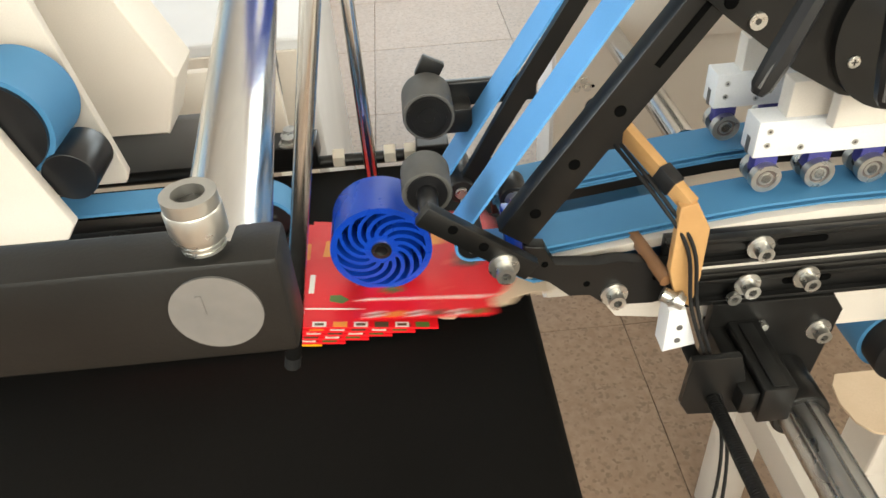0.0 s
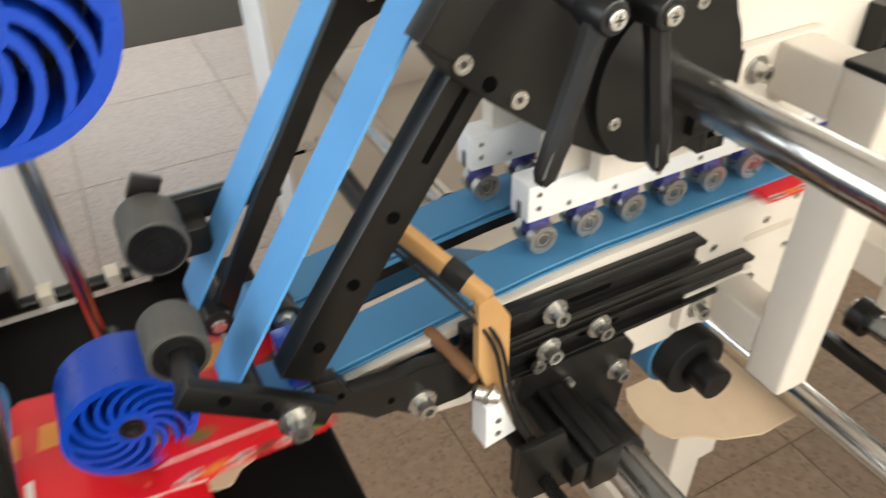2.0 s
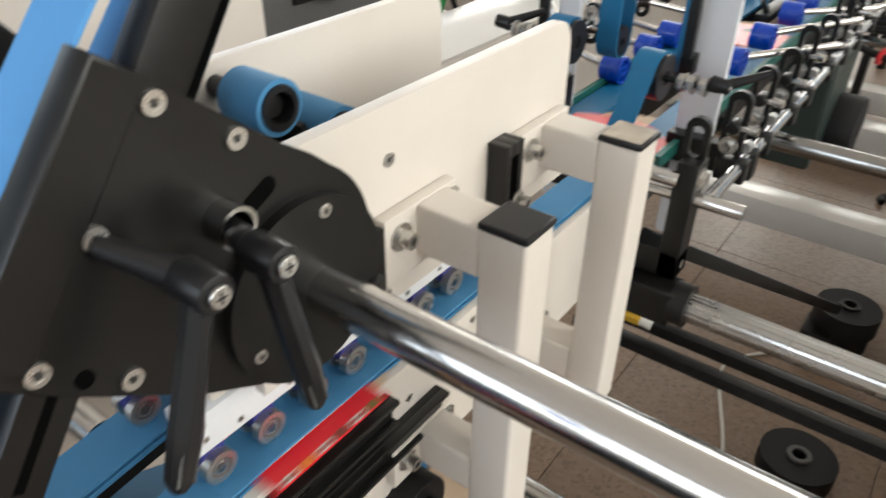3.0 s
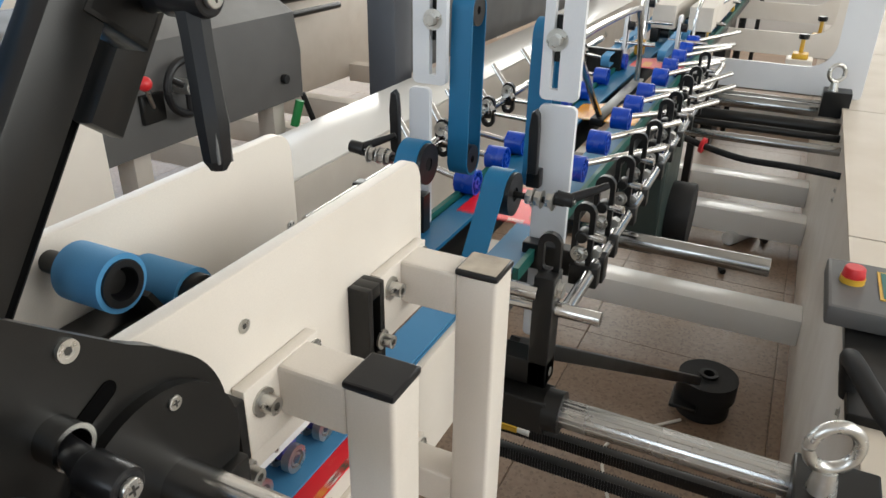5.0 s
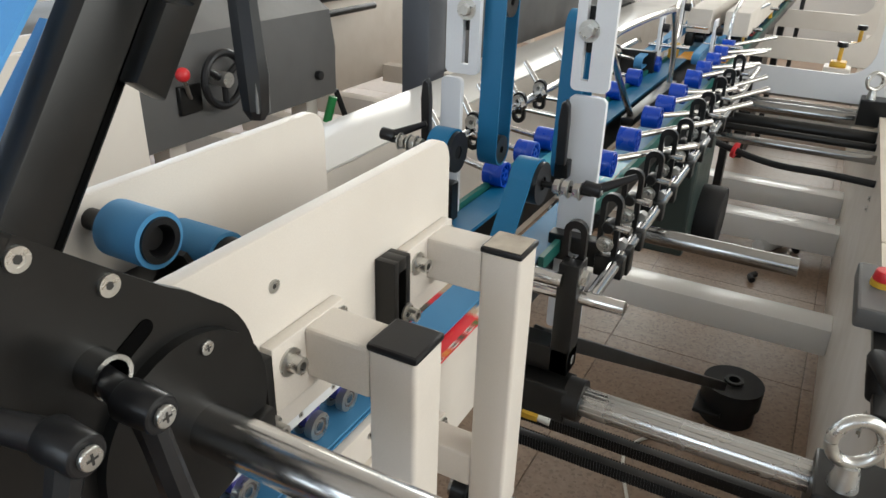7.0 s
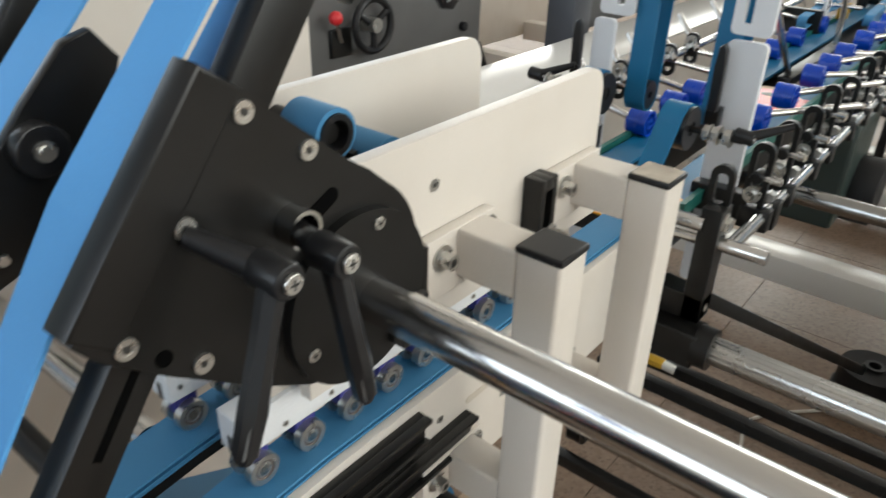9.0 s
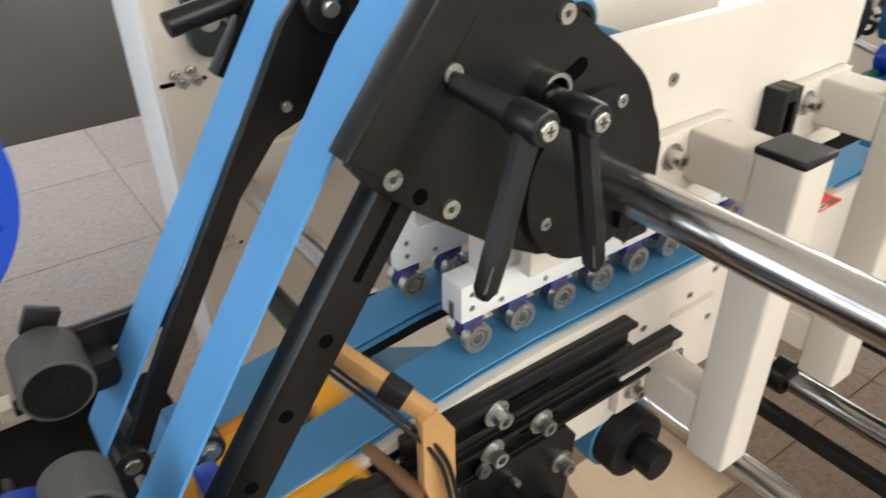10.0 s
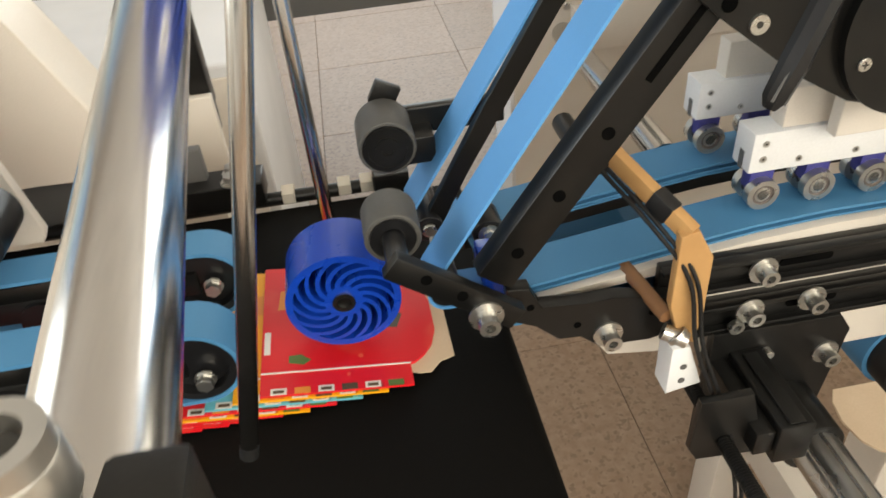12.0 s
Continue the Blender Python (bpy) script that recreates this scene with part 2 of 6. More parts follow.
def tube(bm, p, q, ro, ri, n=28):
    """A hollow cylinder."""
    p, q = Vector(p), Vector(q)
    d = q - p
    m = d.to_track_quat("Z", "Y").to_matrix()
    rings = []
    for base, r in ((p, ro), (q, ro), (q, ri), (p, ri)):
        rings.append([bm.verts.new(base + m @ Vector((r * math.cos(2 * math.pi * i / n), r * math.sin(2 * math.pi * i / n), 0))) for i in range(n)])
    for k in range(4):
        a, b = rings[k], rings[(k + 1) % 4]
        for i in range(n):
            bm.faces.new((a[i], a[(i + 1) % n], b[(i + 1) % n], b[i]))
    return bm


def pipe(bm, pts, r, n=10, close=False):
    """A round cable or bent rod through points, smoothed."""
    pts = [Vector(p) for p in pts]
    fine = []
    k = len(pts)
    for i in range(k - 1):
        p0, p1, p2, p3 = pts[max(i - 1, 0)], pts[i], pts[i + 1], pts[min(i + 2, k - 1)]
        for s in range(6):
            u = s / 6
            fine.append(0.5 * ((2 * p1) + (p2 - p0) * u + (2 * p0 - 5 * p1 + 4 * p2 - p3) * u * u + (3 * p1 - p0 - 3 * p2 + p3) * u ** 3))
    fine.append(pts[-1])
    rings = []
    for i, c in enumerate(fine):
        d = (fine[min(i + 1, len(fine) - 1)] - fine[max(i - 1, 0)]).normalized()
        q = d.to_track_quat("Z", "Y").to_matrix()
        rings.append([bm.verts.new(c + q @ Vector((r * math.cos(2 * math.pi * j / n), r * math.sin(2 * math.pi * j / n), 0))) for j in range(n)])
    for a, b in zip(rings, rings[1:]):
        for j in range(n):
            bm.faces.new((a[j], a[(j + 1) % n], b[(j + 1) % n], b[j]))
    bm.faces.new(rings[0][::-1]), bm.faces.new(rings[-1])
    return bm


def belt_loop(bm, centre_a, centre_b, r, y0, y1, t=0.003, n=10):
    """An endless flat belt round two rollers, in the x-z plane."""
    a, b = Vector(centre_a), Vector(centre_b)
    ang = math.degrees(math.atan2(b.y - a.y, b.x - a.x))
    outer = arc(a.x, a.y, r + t, ang + 90, ang + 270, n) + arc(b.x, b.y, r + t, ang - 90, ang + 90, n)
    inner = arc(a.x, a.y, r, ang + 90, ang + 270, n) + arc(b.x, b.y, r, ang - 90, ang + 90, n)
    k = len(outer)
    vs = [[bm.verts.new((x, y, z)) for x, z in ring] for ring in (outer, inner) for y in (y0, y1)]
    o0, o1, i0, i1 = vs
    for i in range(k):
        j = (i + 1) % k
        for p, q in ((o0, o1), (i1, i0), (i0, o0), (o1, i1)):
            bm.faces.new((p[i], p[j], q[j], q[i]))
    return bm


BOLTS = {}


def bolt_mesh(r, h, washer, style):
    key = (r, h, washer, style)
    if key not in BOLTS:
        bm = B()
        if washer:
            cyl(bm, (0, 0, 0), (0, 0, 0.0016), washer, 24)
        if style == "hex":
            cyl(bm, (0, 0, 0.0016), (0, 0, h), r, 6, bev=r * 0.08)
        elif style == "cap":
            tube(bm, (0, 0, 0.001), (0, 0, h), r, r * 0.52, 18)
            done = set(bm.faces)
            cyl(bm, (0, 0, 0.001), (0, 0, h * 0.6), r * 0.56, 6)
            for f in set(bm.faces) - done:
                f.material_index = 1
        elif style == "ring":
            tube(bm, (0, 0, 0), (0, 0, h), r, r * 0.58, 20)
            cyl(bm, (0, 0, 0), (0, 0, h * 0.8), r * 0.62, 20)
            done = set(bm.faces)
            cyl(bm, (0, 0, 0), (0, 0, h * 0.85), r * 0.40, 6)
            for f in set(bm.faces) - done:
                f.material_index = 1
        elif style == "cross":
            cyl(bm, (0, 0, 0), (0, 0, h), r, 20, bev=r * 0.12)
            done = set(bm.faces)
            box(bm, -r * 0.5, r * 0.5, -r * 0.1, r * 0.1, h, h + 0.0003)
            box(bm, -r * 0.1, r * 0.1, -r * 0.5, r * 0.5, h, h + 0.0004)
            for f in set(bm.faces) - done:
                f.material_index = 1
        else:
            cyl(bm, (0, 0, 0), (0, 0, h), r, 18, bev=r * 0.15)
        BOLTS[key] = finish(bm, STEEL)
        BOLTS[key].materials.append(SOCKET)
    return BOLTS[key]


def bolt(parent, at, r=0.0065, h=0.009, washer=0.011, style="cap", to=(0, -1, 0), material=None, name="bolt"):
    ob = new(name, bolt_mesh(r, h, washer, style))
    ob.parent = parent
    ob.matrix_basis = Matrix.Translation(Vector(at) - WHERE[parent]) @ Vector(to).to_track_quat("Z", "Y").to_matrix().to_4x4()
    return ob


# ---- the hall ----
def hall():
    bm = B()
    box(bm, -30, 40, -30, 30, -0.2, -0.006)
    fl = alone("floor", bm, GROUT, "brown speckled terrazzo tile floor with dark joints", "floor", kind="structure")
    bm = B()
    box(bm, -0.2994, 0.2994, -0.2994, 0.2994, -0.012, 0.0, 0.0015)
    me = finish(bm, TILE)
    for f in me.polygons:
        f.use_smooth = False
    for i in range(-5, 12):
        for j in range(-5, 10):
            o = new("tile", me)
            o.parent = fl
            o.location = (0.54 + 0.3 + 0.6 * i, 0.47 + 0.6 * j, 0)
    bm = B()
    for x0, x1, y0, y1 in ((-2.46, 40, 6.17, 30), (7.74, 40, -30, 6.17), (-30, -2.46, -30, 30), (-2.46, 7.74, -30, -2.83)):
        box(bm, x0, x1, y0, y1, -0.012, 0.0)
    part("far_paving", bm, TILE, fl)
    # walls with window bands
    def wall(name, x0, x1, y0, y1, along):
        bm = B()
        box(bm, x0, x1, y0, y1, 0, 1.4)
        box(bm, x0, x1, y0, y1, 3.9, 4.6)
        n = 4
        for i in range(n + 1):
            if along == "x":
                w = (x1 - x0 - 0.5) / n
                box(bm, x0 + i * w, x0 + i * w + 0.5, y0, y1, 1.4, 3.9)
            else:
                w = (y1 - y0 - 0.5) / n
                box(bm, x0, x1, y0 + i * w, y0 + i * w + 0.5, 1.4, 3.9)
        alone(name, bm, WALLM, "plain off-white workshop wall with window openings", "wall", kind="structure")
    wall("wall_west", -5.2, -5.0, -4.2, 7.2, "y")
    wall("wall_east", 9.0, 9.2, -4.2, 7.2, "y")
    wall("wall_south", -5.2, 9.2, -4.2, -4.0, "x")
    wall("wall_north", -5.2, 9.2, 7.0, 7.2, "x")
    bm = B()
    box(bm, -5.2, 9.2, -4.2, 7.2, 4.6, 4.8)
    alone("ceiling", bm, WALLM, "plain off-white workshop ceiling", "ceiling", kind="structure")


hall()


# ---- front carrier: plates, brackets, rails ----
def carrier_plate(name, y0, y1, x0, x1, label, z0=0.955, z1=1.123, hole=True):
    th = thing(name, label, "machine plate", ((x0 + x1) / 2, y0, z0))
    bm = B()
    pts = [(x0, z0), (x1 + 0.03, z0), (x1 + 0.03, z0 + 0.05), (x1, z0 + 0.05)] + arc(x1 - 0.022, z1 - 0.022, 0.022, 0, 90, 6) + [(x0, z1)]
    prism(bm, pts, y0, y1, 0.0012)
    part("plate", bm, WHITE, th)
    return th


front_plate = carrier_plate("carrier_plate", 0.022, 0.034, 0.41, 0.81, "cream painted upright steel plate with a rounded corner")
for x, z in ((0.545, 1.081), (0.70, 0.985)):
    bolt(front_plate, (x, 0.0222, z), 0.0055, 0.0012, 0, "ring")
rear_plate = carrier_plate("carrier_plate", 0.165, 0.177, 0.42, 0.797, "cream painted upright steel plate behind the first one", z1=1.131)
for x, z in ((0.785, 1.03), (0.72, 1.005)):
    bolt(rear_plate, (x, 0.1648, z), 0.0055, 0.002, 0, "round")


def bracket(x, top, label):
    th = thing("hanging_bracket", label, "bracket", (x, -0.066, 0.734), "hanging brackets")
    bm = B()
    prism(bm, rounded(x, x + 0.04, -0.0864, -0.0464, 0.004, 3), 0.734, 1.041, 0.0, "z")
    part("post", bm, WHITE, th)
    for z0, z1, n in ((0.997, 1.041, "upper_arm"), (0.755, 0.797, "lower_arm")):
        bm = B()
        box(bm, x + 0.001, x + 0.039, -0.047, 0.012, z0, z1, 0.003)
        part(n, bm, WHITE, th)
        bm = B()
        box(bm, x - 0.036, x + 0.052, 0.0105, 0.0215, z0 - 0.012 if z0 > 0.9 else z0 - 0.004, z1 + 0.001, 0.001)
        fl = part("flange", bm, WHITE, th)
        bolt(fl, (x - 0.018, 0.0105, (z0 + z1) / 2 + (0.003 if z0 > 0.9 else 0.0)), 0.0068, 0.0125, 0.0115)
        bolt(fl, (x + 0.046, 0.0105, (z0 + z1) / 2 + 0.01), 0.0055, 0.004, 0.008, "hex")
    bm = B()
    box(bm, x - 0.001, x + 0.041, -0.0874, -0.0454, 1.041, 1.0475, 0.0022)
    cap = part("end_cap", bm, PLASTIC, th, "square black plastic end cap")
    if top is not PLASTIC:
        bm = B()
        box(bm, x + 0.0015, x + 0.0385, -0.0849, -0.0479, 1.0474, 1.0479)
        part("dusty_top", bm, top, cap, "pale dust on the cap")
    # slotted black stop beside the flange
    bm = B()
    for x0, x1, y0, z0, z1 in ((x - 0.073, x - 0.0655, 0.001, 0.968, 1.047), (x - 0.0535, x - 0.046, 0.001, 0.968, 1.047), (x - 0.066, x - 0.053, 0.001, 0.968, 0.980),
                               (x - 0.066, x - 0.053, 0.001, 1.035, 1.047), (x - 0.066, x - 0.053, 0.016, 0.979, 1.036)):
        box(bm, x0, x1, y0, 0.0215, z0, z1, 0.0006)
    sp = part("slotted_stop", bm, BLACK, th, "black slotted stop")
    bolt(sp, (x - 0.0525, 0.001, 0.989), 0.0062, 0.012, 0.0095)
    return th


bracket(0.5604, PLASTIC, "cream square-tube hanging bracket with a black end cap")
bracket(0.7464, surface("dusty_black_cap", (0.46, 0.40, 0.32), (0.30, 0.26, 0.21), 0.6, grain=200, blot=40), "cream square-tube hanging bracket with a dusty end cap")

# lower base plate, bars on it
base = thing("base_plate", "cream painted long plate under the belt", "machine plate", (0.5, 0.024, 0.8))
bm = B()
prism(bm, [(0.325, 0.80), (0.345, 0.732), (1.02, 0.732), (1.02, 0.8755), (0.43, 0.8755), (0.37, 0.872), (0.30, 0.864), (0.19, 0.8485), (0.19, 0.8425), (0.30, 0.855)], 0.0212, 0.0298, 0.0008)
part("plate", bm, WHITE, base)
for x, z in ((0.56, 0.835), (0.625, 0.845), (0.66, 0.862), (0.70, 0.82), (0.78, 0.79), (0.665, 0.80)):
    bolt(base, (x, 0.0214, z), 0.0042, 0.001, 0, "ring")
bm = B()
prism(bm, rounded(0.60, 0.665, 0.826, 0.834, 0.0039, 4), 0.0205, 0.0216)
part("slot", bm, BEIGE, base)


def rail(x0, x1, z0, z1, label):
    th = thing("slotted_bar", label, "machine bar", ((x0 + x1) / 2, 0.012, z0), "slotted bars")
    bm = B()
    h = z1 - z0
    prism(bm, [(x0, z0), (x1, z0), (x1, z1), (x0, z1)], 0.0125, 0.0208, 0.0008)
    box(bm, x0, x1, 0.004, 0.0127, z1 - 0.0045, z1 + 0.0005, 0.0006)
    box(bm, x0, x1, 0.006, 0.0127, z0 - 0.0005, z0 + 0.0045, 0.0006)
    part("bar", bm, BLACK, th)
    bm = B()
    prism(bm, rounded(x0 + 0.10, x0 + 0.145, z0 + h * 0.38, z0 + h * 0.62, h * 0.118, 4), 0.0117, 0.0126)
    part("slot", bm, RECESS_SHADE, th)
    return th


r_a = rail(0.285, 0.528, 0.837, 0.867, "black anodised slotted bar bolted under the belt")
bolt(r_a, (0.366, 0.0045, 0.855), 0.0072, 0.013, 0.012)
r_b = rail(0.30, 0.600, 0.790, 0.821, "black anodised lower slotted bar bolted under the belt")
bolt(r_b, (0.416, 0.0045, 0.815), 0.0072, 0.013, 0.012)
bolt(r_b, (0.363, 0.0045, 0.813), 0.0072, 0.013, 0.012)
bolt(r_b, (0.352, 0.0045, 0.800), 0.0065, 0.006, 0.0)


SEAL = surface("bearing_seal", (0.20, 0.17, 0.155), (0.14, 0.12, 0.12), 0.35, metal=0.5, grain=300, blot=30)


# ---- roller blocks over the belts ----
def roller_block(y, label):
    th = thing("roller_block", label, "roller block", (0.5, y + 0.012, 0.92), "roller blocks")
    bm = B()
    box(bm, 0.362, 0.758, y, y + 0.026, 0.919, 0.953, 0.0012)
    part("block", bm, ALU, th)
    bm = B()
    box(bm, 0.3615, 0.366, y + 0.010, y + 0.016, 0.9185, 0.934)
    part("end_slot", bm, GREY, th)
    bm = B()
    box(bm, 0.385, 0.75, y + 0.004, y + 0.022, 0.953, 0.985, 0.0012)
    part("mount", bm, WHITE, th)
    for x, z in ((0.372, 0.944), (0.372, 0.931)):
        bolt(th, (x, y - 0.0002, z), 0.0026, 0.0007, 0, "ring")
    for i in range(8):
        x = 0.3785 + 0.0468 * i
        bolt(th, (x + 0.023, y - 0.0002, 0.927), 0.0026, 0.0007, 0, "ring")
        bm = B()
        box(bm, x - 0.010, x + 0.010, y + 0.006, y + 0.018, 0.899, 0.9195, 0.001)
        part("guide", bm, PURPLE, th, "violet plastic guide")
        for s in (-0.0012, 0.0172):
            bm = B()
            tube(bm, (x, y + s, 0.8975), (x, y + s + 0.008, 0.8975), 0.0132, 0.0088, 24)
            tube(bm, (x, y + s + 0.001, 0.8975), (x, y + s + 0.007, 0.8975), 0.0064, 0.003, 16)
            bearing = part("bearing", bm, STEEL, th, "bright steel ball bearing")
            bm = B()
            cyl(bm, (x, y + s + 0.0004, 0.8975), (x, y + s + 0.0076, 0.8975), 0.0044, 12)
            part("core", bm, DARKSTEEL, bearing)
            bm = B()
            tube(bm, (x, y + s + 0.0016, 0.8975), (x, y + s + 0.0064, 0.8975), 0.0089, 0.0063, 20)
            part("seal", bm, SEAL, bearing)
    return th


roller_block(0.044, "white aluminium block with a row of steel bearings on the belt")
roller_block(0.135, "white aluminium block with steel bearings on the rear belt")


# ---- carrier belts ----
def carrier_belt(y0, y1, label):
    """Upper and lower running belts: straight, then sinking towards the outlet."""
    th = thing("carrier_belt", label, "conveyor belt", (0.6, y0, 0.86), "carrier belts")
    prof = [(0.150, 0.853), (0.165, 0.8535), (0.30, 0.872), (0.37, 0.880), (0.43, 0.8835), (1.06, 0.8835)]
    for n, dz, th_, mat in (("upper_belt", 0.0, 0.0026, BELT), ("middle_belt", -0.0062, 0.0022, BELT), ("lower_belt", -0.0090, 0.0022, BELT)):
        bm = B()
        up = [(x, z + dz) for x, z in prof]
        prism(bm, up + [(x, z - th_) for x, z in up[::-1]], y0, y1)
        part(n, bm, mat, th, smooth=25)
    bm = B()
    prism(bm, [(x, z - 0.0118) for x, z in prof] + [(x, z - 0.024) for x, z in prof[::-1]], y0 + 0.002, y1 - 0.002, 0.0006)
    part("slide_bar", bm, BLACK, th)
    bm = B()
    cyl(bm, (0.170, y0 + 0.001, 0.831), (0.170, y1 - 0.001, 0.831), 0.0115, 24)
    cyl(bm, (0.170, y0 - 0.006, 0.831), (0.170, y1 + 0.006, 0.831), 0.005, 14)
    part("end_roller", bm, STEEL, th)
    # returning strand
    bm = B()
    ret = [(0.158, 0.829), (0.175, 0.8185), (0.30, 0.834), (0.345, 0.820), (0.52, 0.735)]
    prism(bm, ret + [(x, z - 0.003) for x, z in ret[::-1]], y0, y1)
    prism(bm, [(0.1505, 0.8505), (0.1535, 0.853), (0.162, 0.832), (0.158, 0.829)], y0, y1)
    part("returning_belt", bm, BELT, th)
    return th


carrier_belt(0.030, 0.075, "layered blue fabric carrier belt on a black slide bar")
carrier_belt(0.122, 0.168, "layered blue fabric carrier belt running behind")
th = thing("drive_pulley", "black drive pulley with a blue belt round it", "pulley", (0.548, 0.04, 0.66))
PX, PZ = 0.548, 0.703
bm = B()
cyl(bm, (PX, -0.004, PZ), (PX, 0.075, PZ), 0.037, 36, bev=0.0025)
part("pulley", bm, RUBBER, th)
bm = B()
tube(bm, (PX, 0.022, PZ), (PX, 0.066, PZ), 0.0415, 0.037, 36)
part("belt_wrap", bm, BELT, th, "blue belt")
bm = B()
cyl(bm, (PX, -0.034, PZ), (PX, -0.003, PZ), 0.0185, 28, bev=0.002)
part("hub", bm, PLASTIC, th)
bm = B()
cyl(bm, (PX, -0.004, PZ), (PX, 0.3, PZ), 0.012, 16)
part("shaft", bm, DARKSTEEL, th)

# ---- pivot head with clamp levers ----
head = thing("pivot_head", "black anodised pivot plate with two clamp levers", "machine head", (0.40, -0.008, 0.99))
bm = B()
prism(bm, [(0.335, 1.2165), (0.361, 1.2005), (0.400, 1.168), (0.429, 1.1445), (0.4455, 1.1335)] + arc(0.421, 1.063, 0.0695, 55, -18, 10) + arc(0.430, 1.052, 0.0625, -10, -75, 8) + [(0.422, 0.992), (0.387, 1.001), (0.348, 1.024), (0.33, 1.038), (0.293, 1.066), (0.262, 1.092), (0.252, 1.106)], -0.008, 0.001, 0.001)
part("plate", bm, BLACK, head)
bm = B()
prism(bm, arc(0.430, 1.050, 0.061, 0, 360, 40)[:-1], -0.015, -0.0078, 0.001)
disc = part("disc", bm, BLACK, head)
bm = B()
sa, sb_ = Vector((0.3870, 1.1140)), Vector((0.4130, 1.1270))
tilt = math.degrees(math.atan2(sb_.y - sa.y, sb_.x - sa.x))
# dark sheet on the plate face, painting the slot's inner shade
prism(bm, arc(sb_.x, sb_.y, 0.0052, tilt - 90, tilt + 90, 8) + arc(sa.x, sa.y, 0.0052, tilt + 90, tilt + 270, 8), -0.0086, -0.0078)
part("slot", bm, RECESS_SHADE, head)
bm = B()
prism(bm, [(0.2495, 1.1105), (0.336, 1.2195), (0.359, 1.2025), (0.2725, 1.0925)], -0.0095, 0.012, 0.002)
part("edge_bar", bm, BLACK, head)
for x, z in ((0.3576, 1.1916), (0.3972, 1.1604), (0.3168, 1.1424), (0.276, 1.0932), (0.3144, 1.062)):
    bolt(head, (x, -0.008, z), 0.0060, 0.0022, 0, "ring")
for x, z in ((0.4452, 1.0992), (0.3852, 1.0296)):
    bolt(disc, (x, -0.015, z), 0.0045, 0.0018, 0, "cross")
# near-black disc in place of a bored hole's shade
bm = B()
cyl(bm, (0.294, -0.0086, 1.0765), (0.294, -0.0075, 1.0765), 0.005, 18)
part("hole", bm, RECESS_SHADE, head)


def lever(px, pz, tip, y, stem_from, owner=None, back=-0.008):
    """Adjustable clamp lever: hub on a stem, tapered grip with a ribbed end."""
    bm = B()
    owner = owner or head
    cyl(bm, (stem_from[0], back, stem_from[1]), (px, y + 0.022, pz), 0.0058, 18, 0.0085)
    cyl(bm, (px, y + 0.024, pz), (px, y, pz), 0.0108, 28, 0.0098, bev=0.0015)
    lv = part("clamp_lever", bm, PLASTIC, owner, "black plastic clamp lever")
    d = Vector((tip[0] - px, 0, tip[1] - pz))
    L = d.length
    u = d.normalized()
    side = Vector((-u.z, 0, u.x))
    rings = []
    bm = B()
    for s, w, t0, t1 in ((0.04, 0.0075, 0.004, 0.020), (0.25, 0.0072, 0.002, 0.016), (0.6, 0.0078, -0.003, 0.011), (0.72, 0.0084, -0.005, 0.009), (0.94, 0.0072, -0.006, 0.006), (1.0, 0.004, -0.004, 0.003)):
        c = Vector((px, y, pz)) + u * (L * s)
        ring = []
        for a in range(8):
            ca, sa = 1.06 * math.cos((a + 0.5) * math.pi / 4), 1.06 * math.sin((a + 0.5) * math.pi / 4)
            ring.append(bm.verts.new(c + side * (w * ca) + Vector((0, (t0 + t1) / 2 + (t1 - t0) / 2 * sa, 0))))
        rings.append(ring)
    for a, b in zip(rings, rings[1:]):
        for j in range(8):
            bm.faces.new((a[j], a[(j + 1) % 8], b[(j + 1) % 8], b[j]))
    bm.faces.new(rings[0]), bm.faces.new(rings[-1][::-1])
    part("grip", bm, PLASTIC, lv, smooth=28)
    bm = B()
    for k in (-0.0042, -0.0014, 0.0014, 0.0042):
        c0, c1 = Vector((px, y - 0.0028, pz)) + u * (L * 0.72) + side * k, Vector((px, y - 0.0048, pz)) + u * (L * 0.95) + side * k
        cyl(bm, c0, c1, 0.0009, 6)
    part("ribs", bm, GREY, lv)
    bolt(lv, (px, y, pz), 0.0056, 0.003, 0, "cross", name="screw")
    return lv


lever(0.3372, 1.1232, (0.297, 1.036), -0.0605, (0.3168, 1.1385))
lever(0.3755, 1.118, (0.384, 1.020), -0.0605, (0.381, 1.121))
bm = B()
tube(bm, (0.381, -0.022, 1.121), (0.381, -0.008, 1.121), 0.0118, 0.0092, 24)
part("collar", bm, DARKSTEEL, head)

bar = thing("cross_bar", "polished chrome cross bar through the pivot head", "chrome bar", (0.4395, -0.3, 1.045))
bm = B()
cyl(bm, (0.4395, 0.26, 1.045), (0.4395, -0.60, 1.045), 0.0155, 40)
part("bar", bm, CHROME, bar)
bm = B()
box(bm, 0.452, 0.489, -0.022, 0.001, 1.003, 1.030, 0.002)
part("clamp_collar", bm, BLACK, bar)

# ---- folding arms with blue belts, daylight put into their lighter colour ----
U = Vector((0.581, 0, 0.814))
N = Vector((-0.814, 0, 0.581))


def slab(bm, start, length, w, y0, y1, bev=0.002):
    """A bar of width w along the arms' slope, its middle line from start."""
    s = Vector((start[0], 0, start[1]))
    pts = [s - N * w / 2, s + U * length - N * w / 2, s + U * length + N * w / 2, s + N * w / 2]
    return prism(bm, [(p.x, p.z) for p in pts], y0, y1, bev)


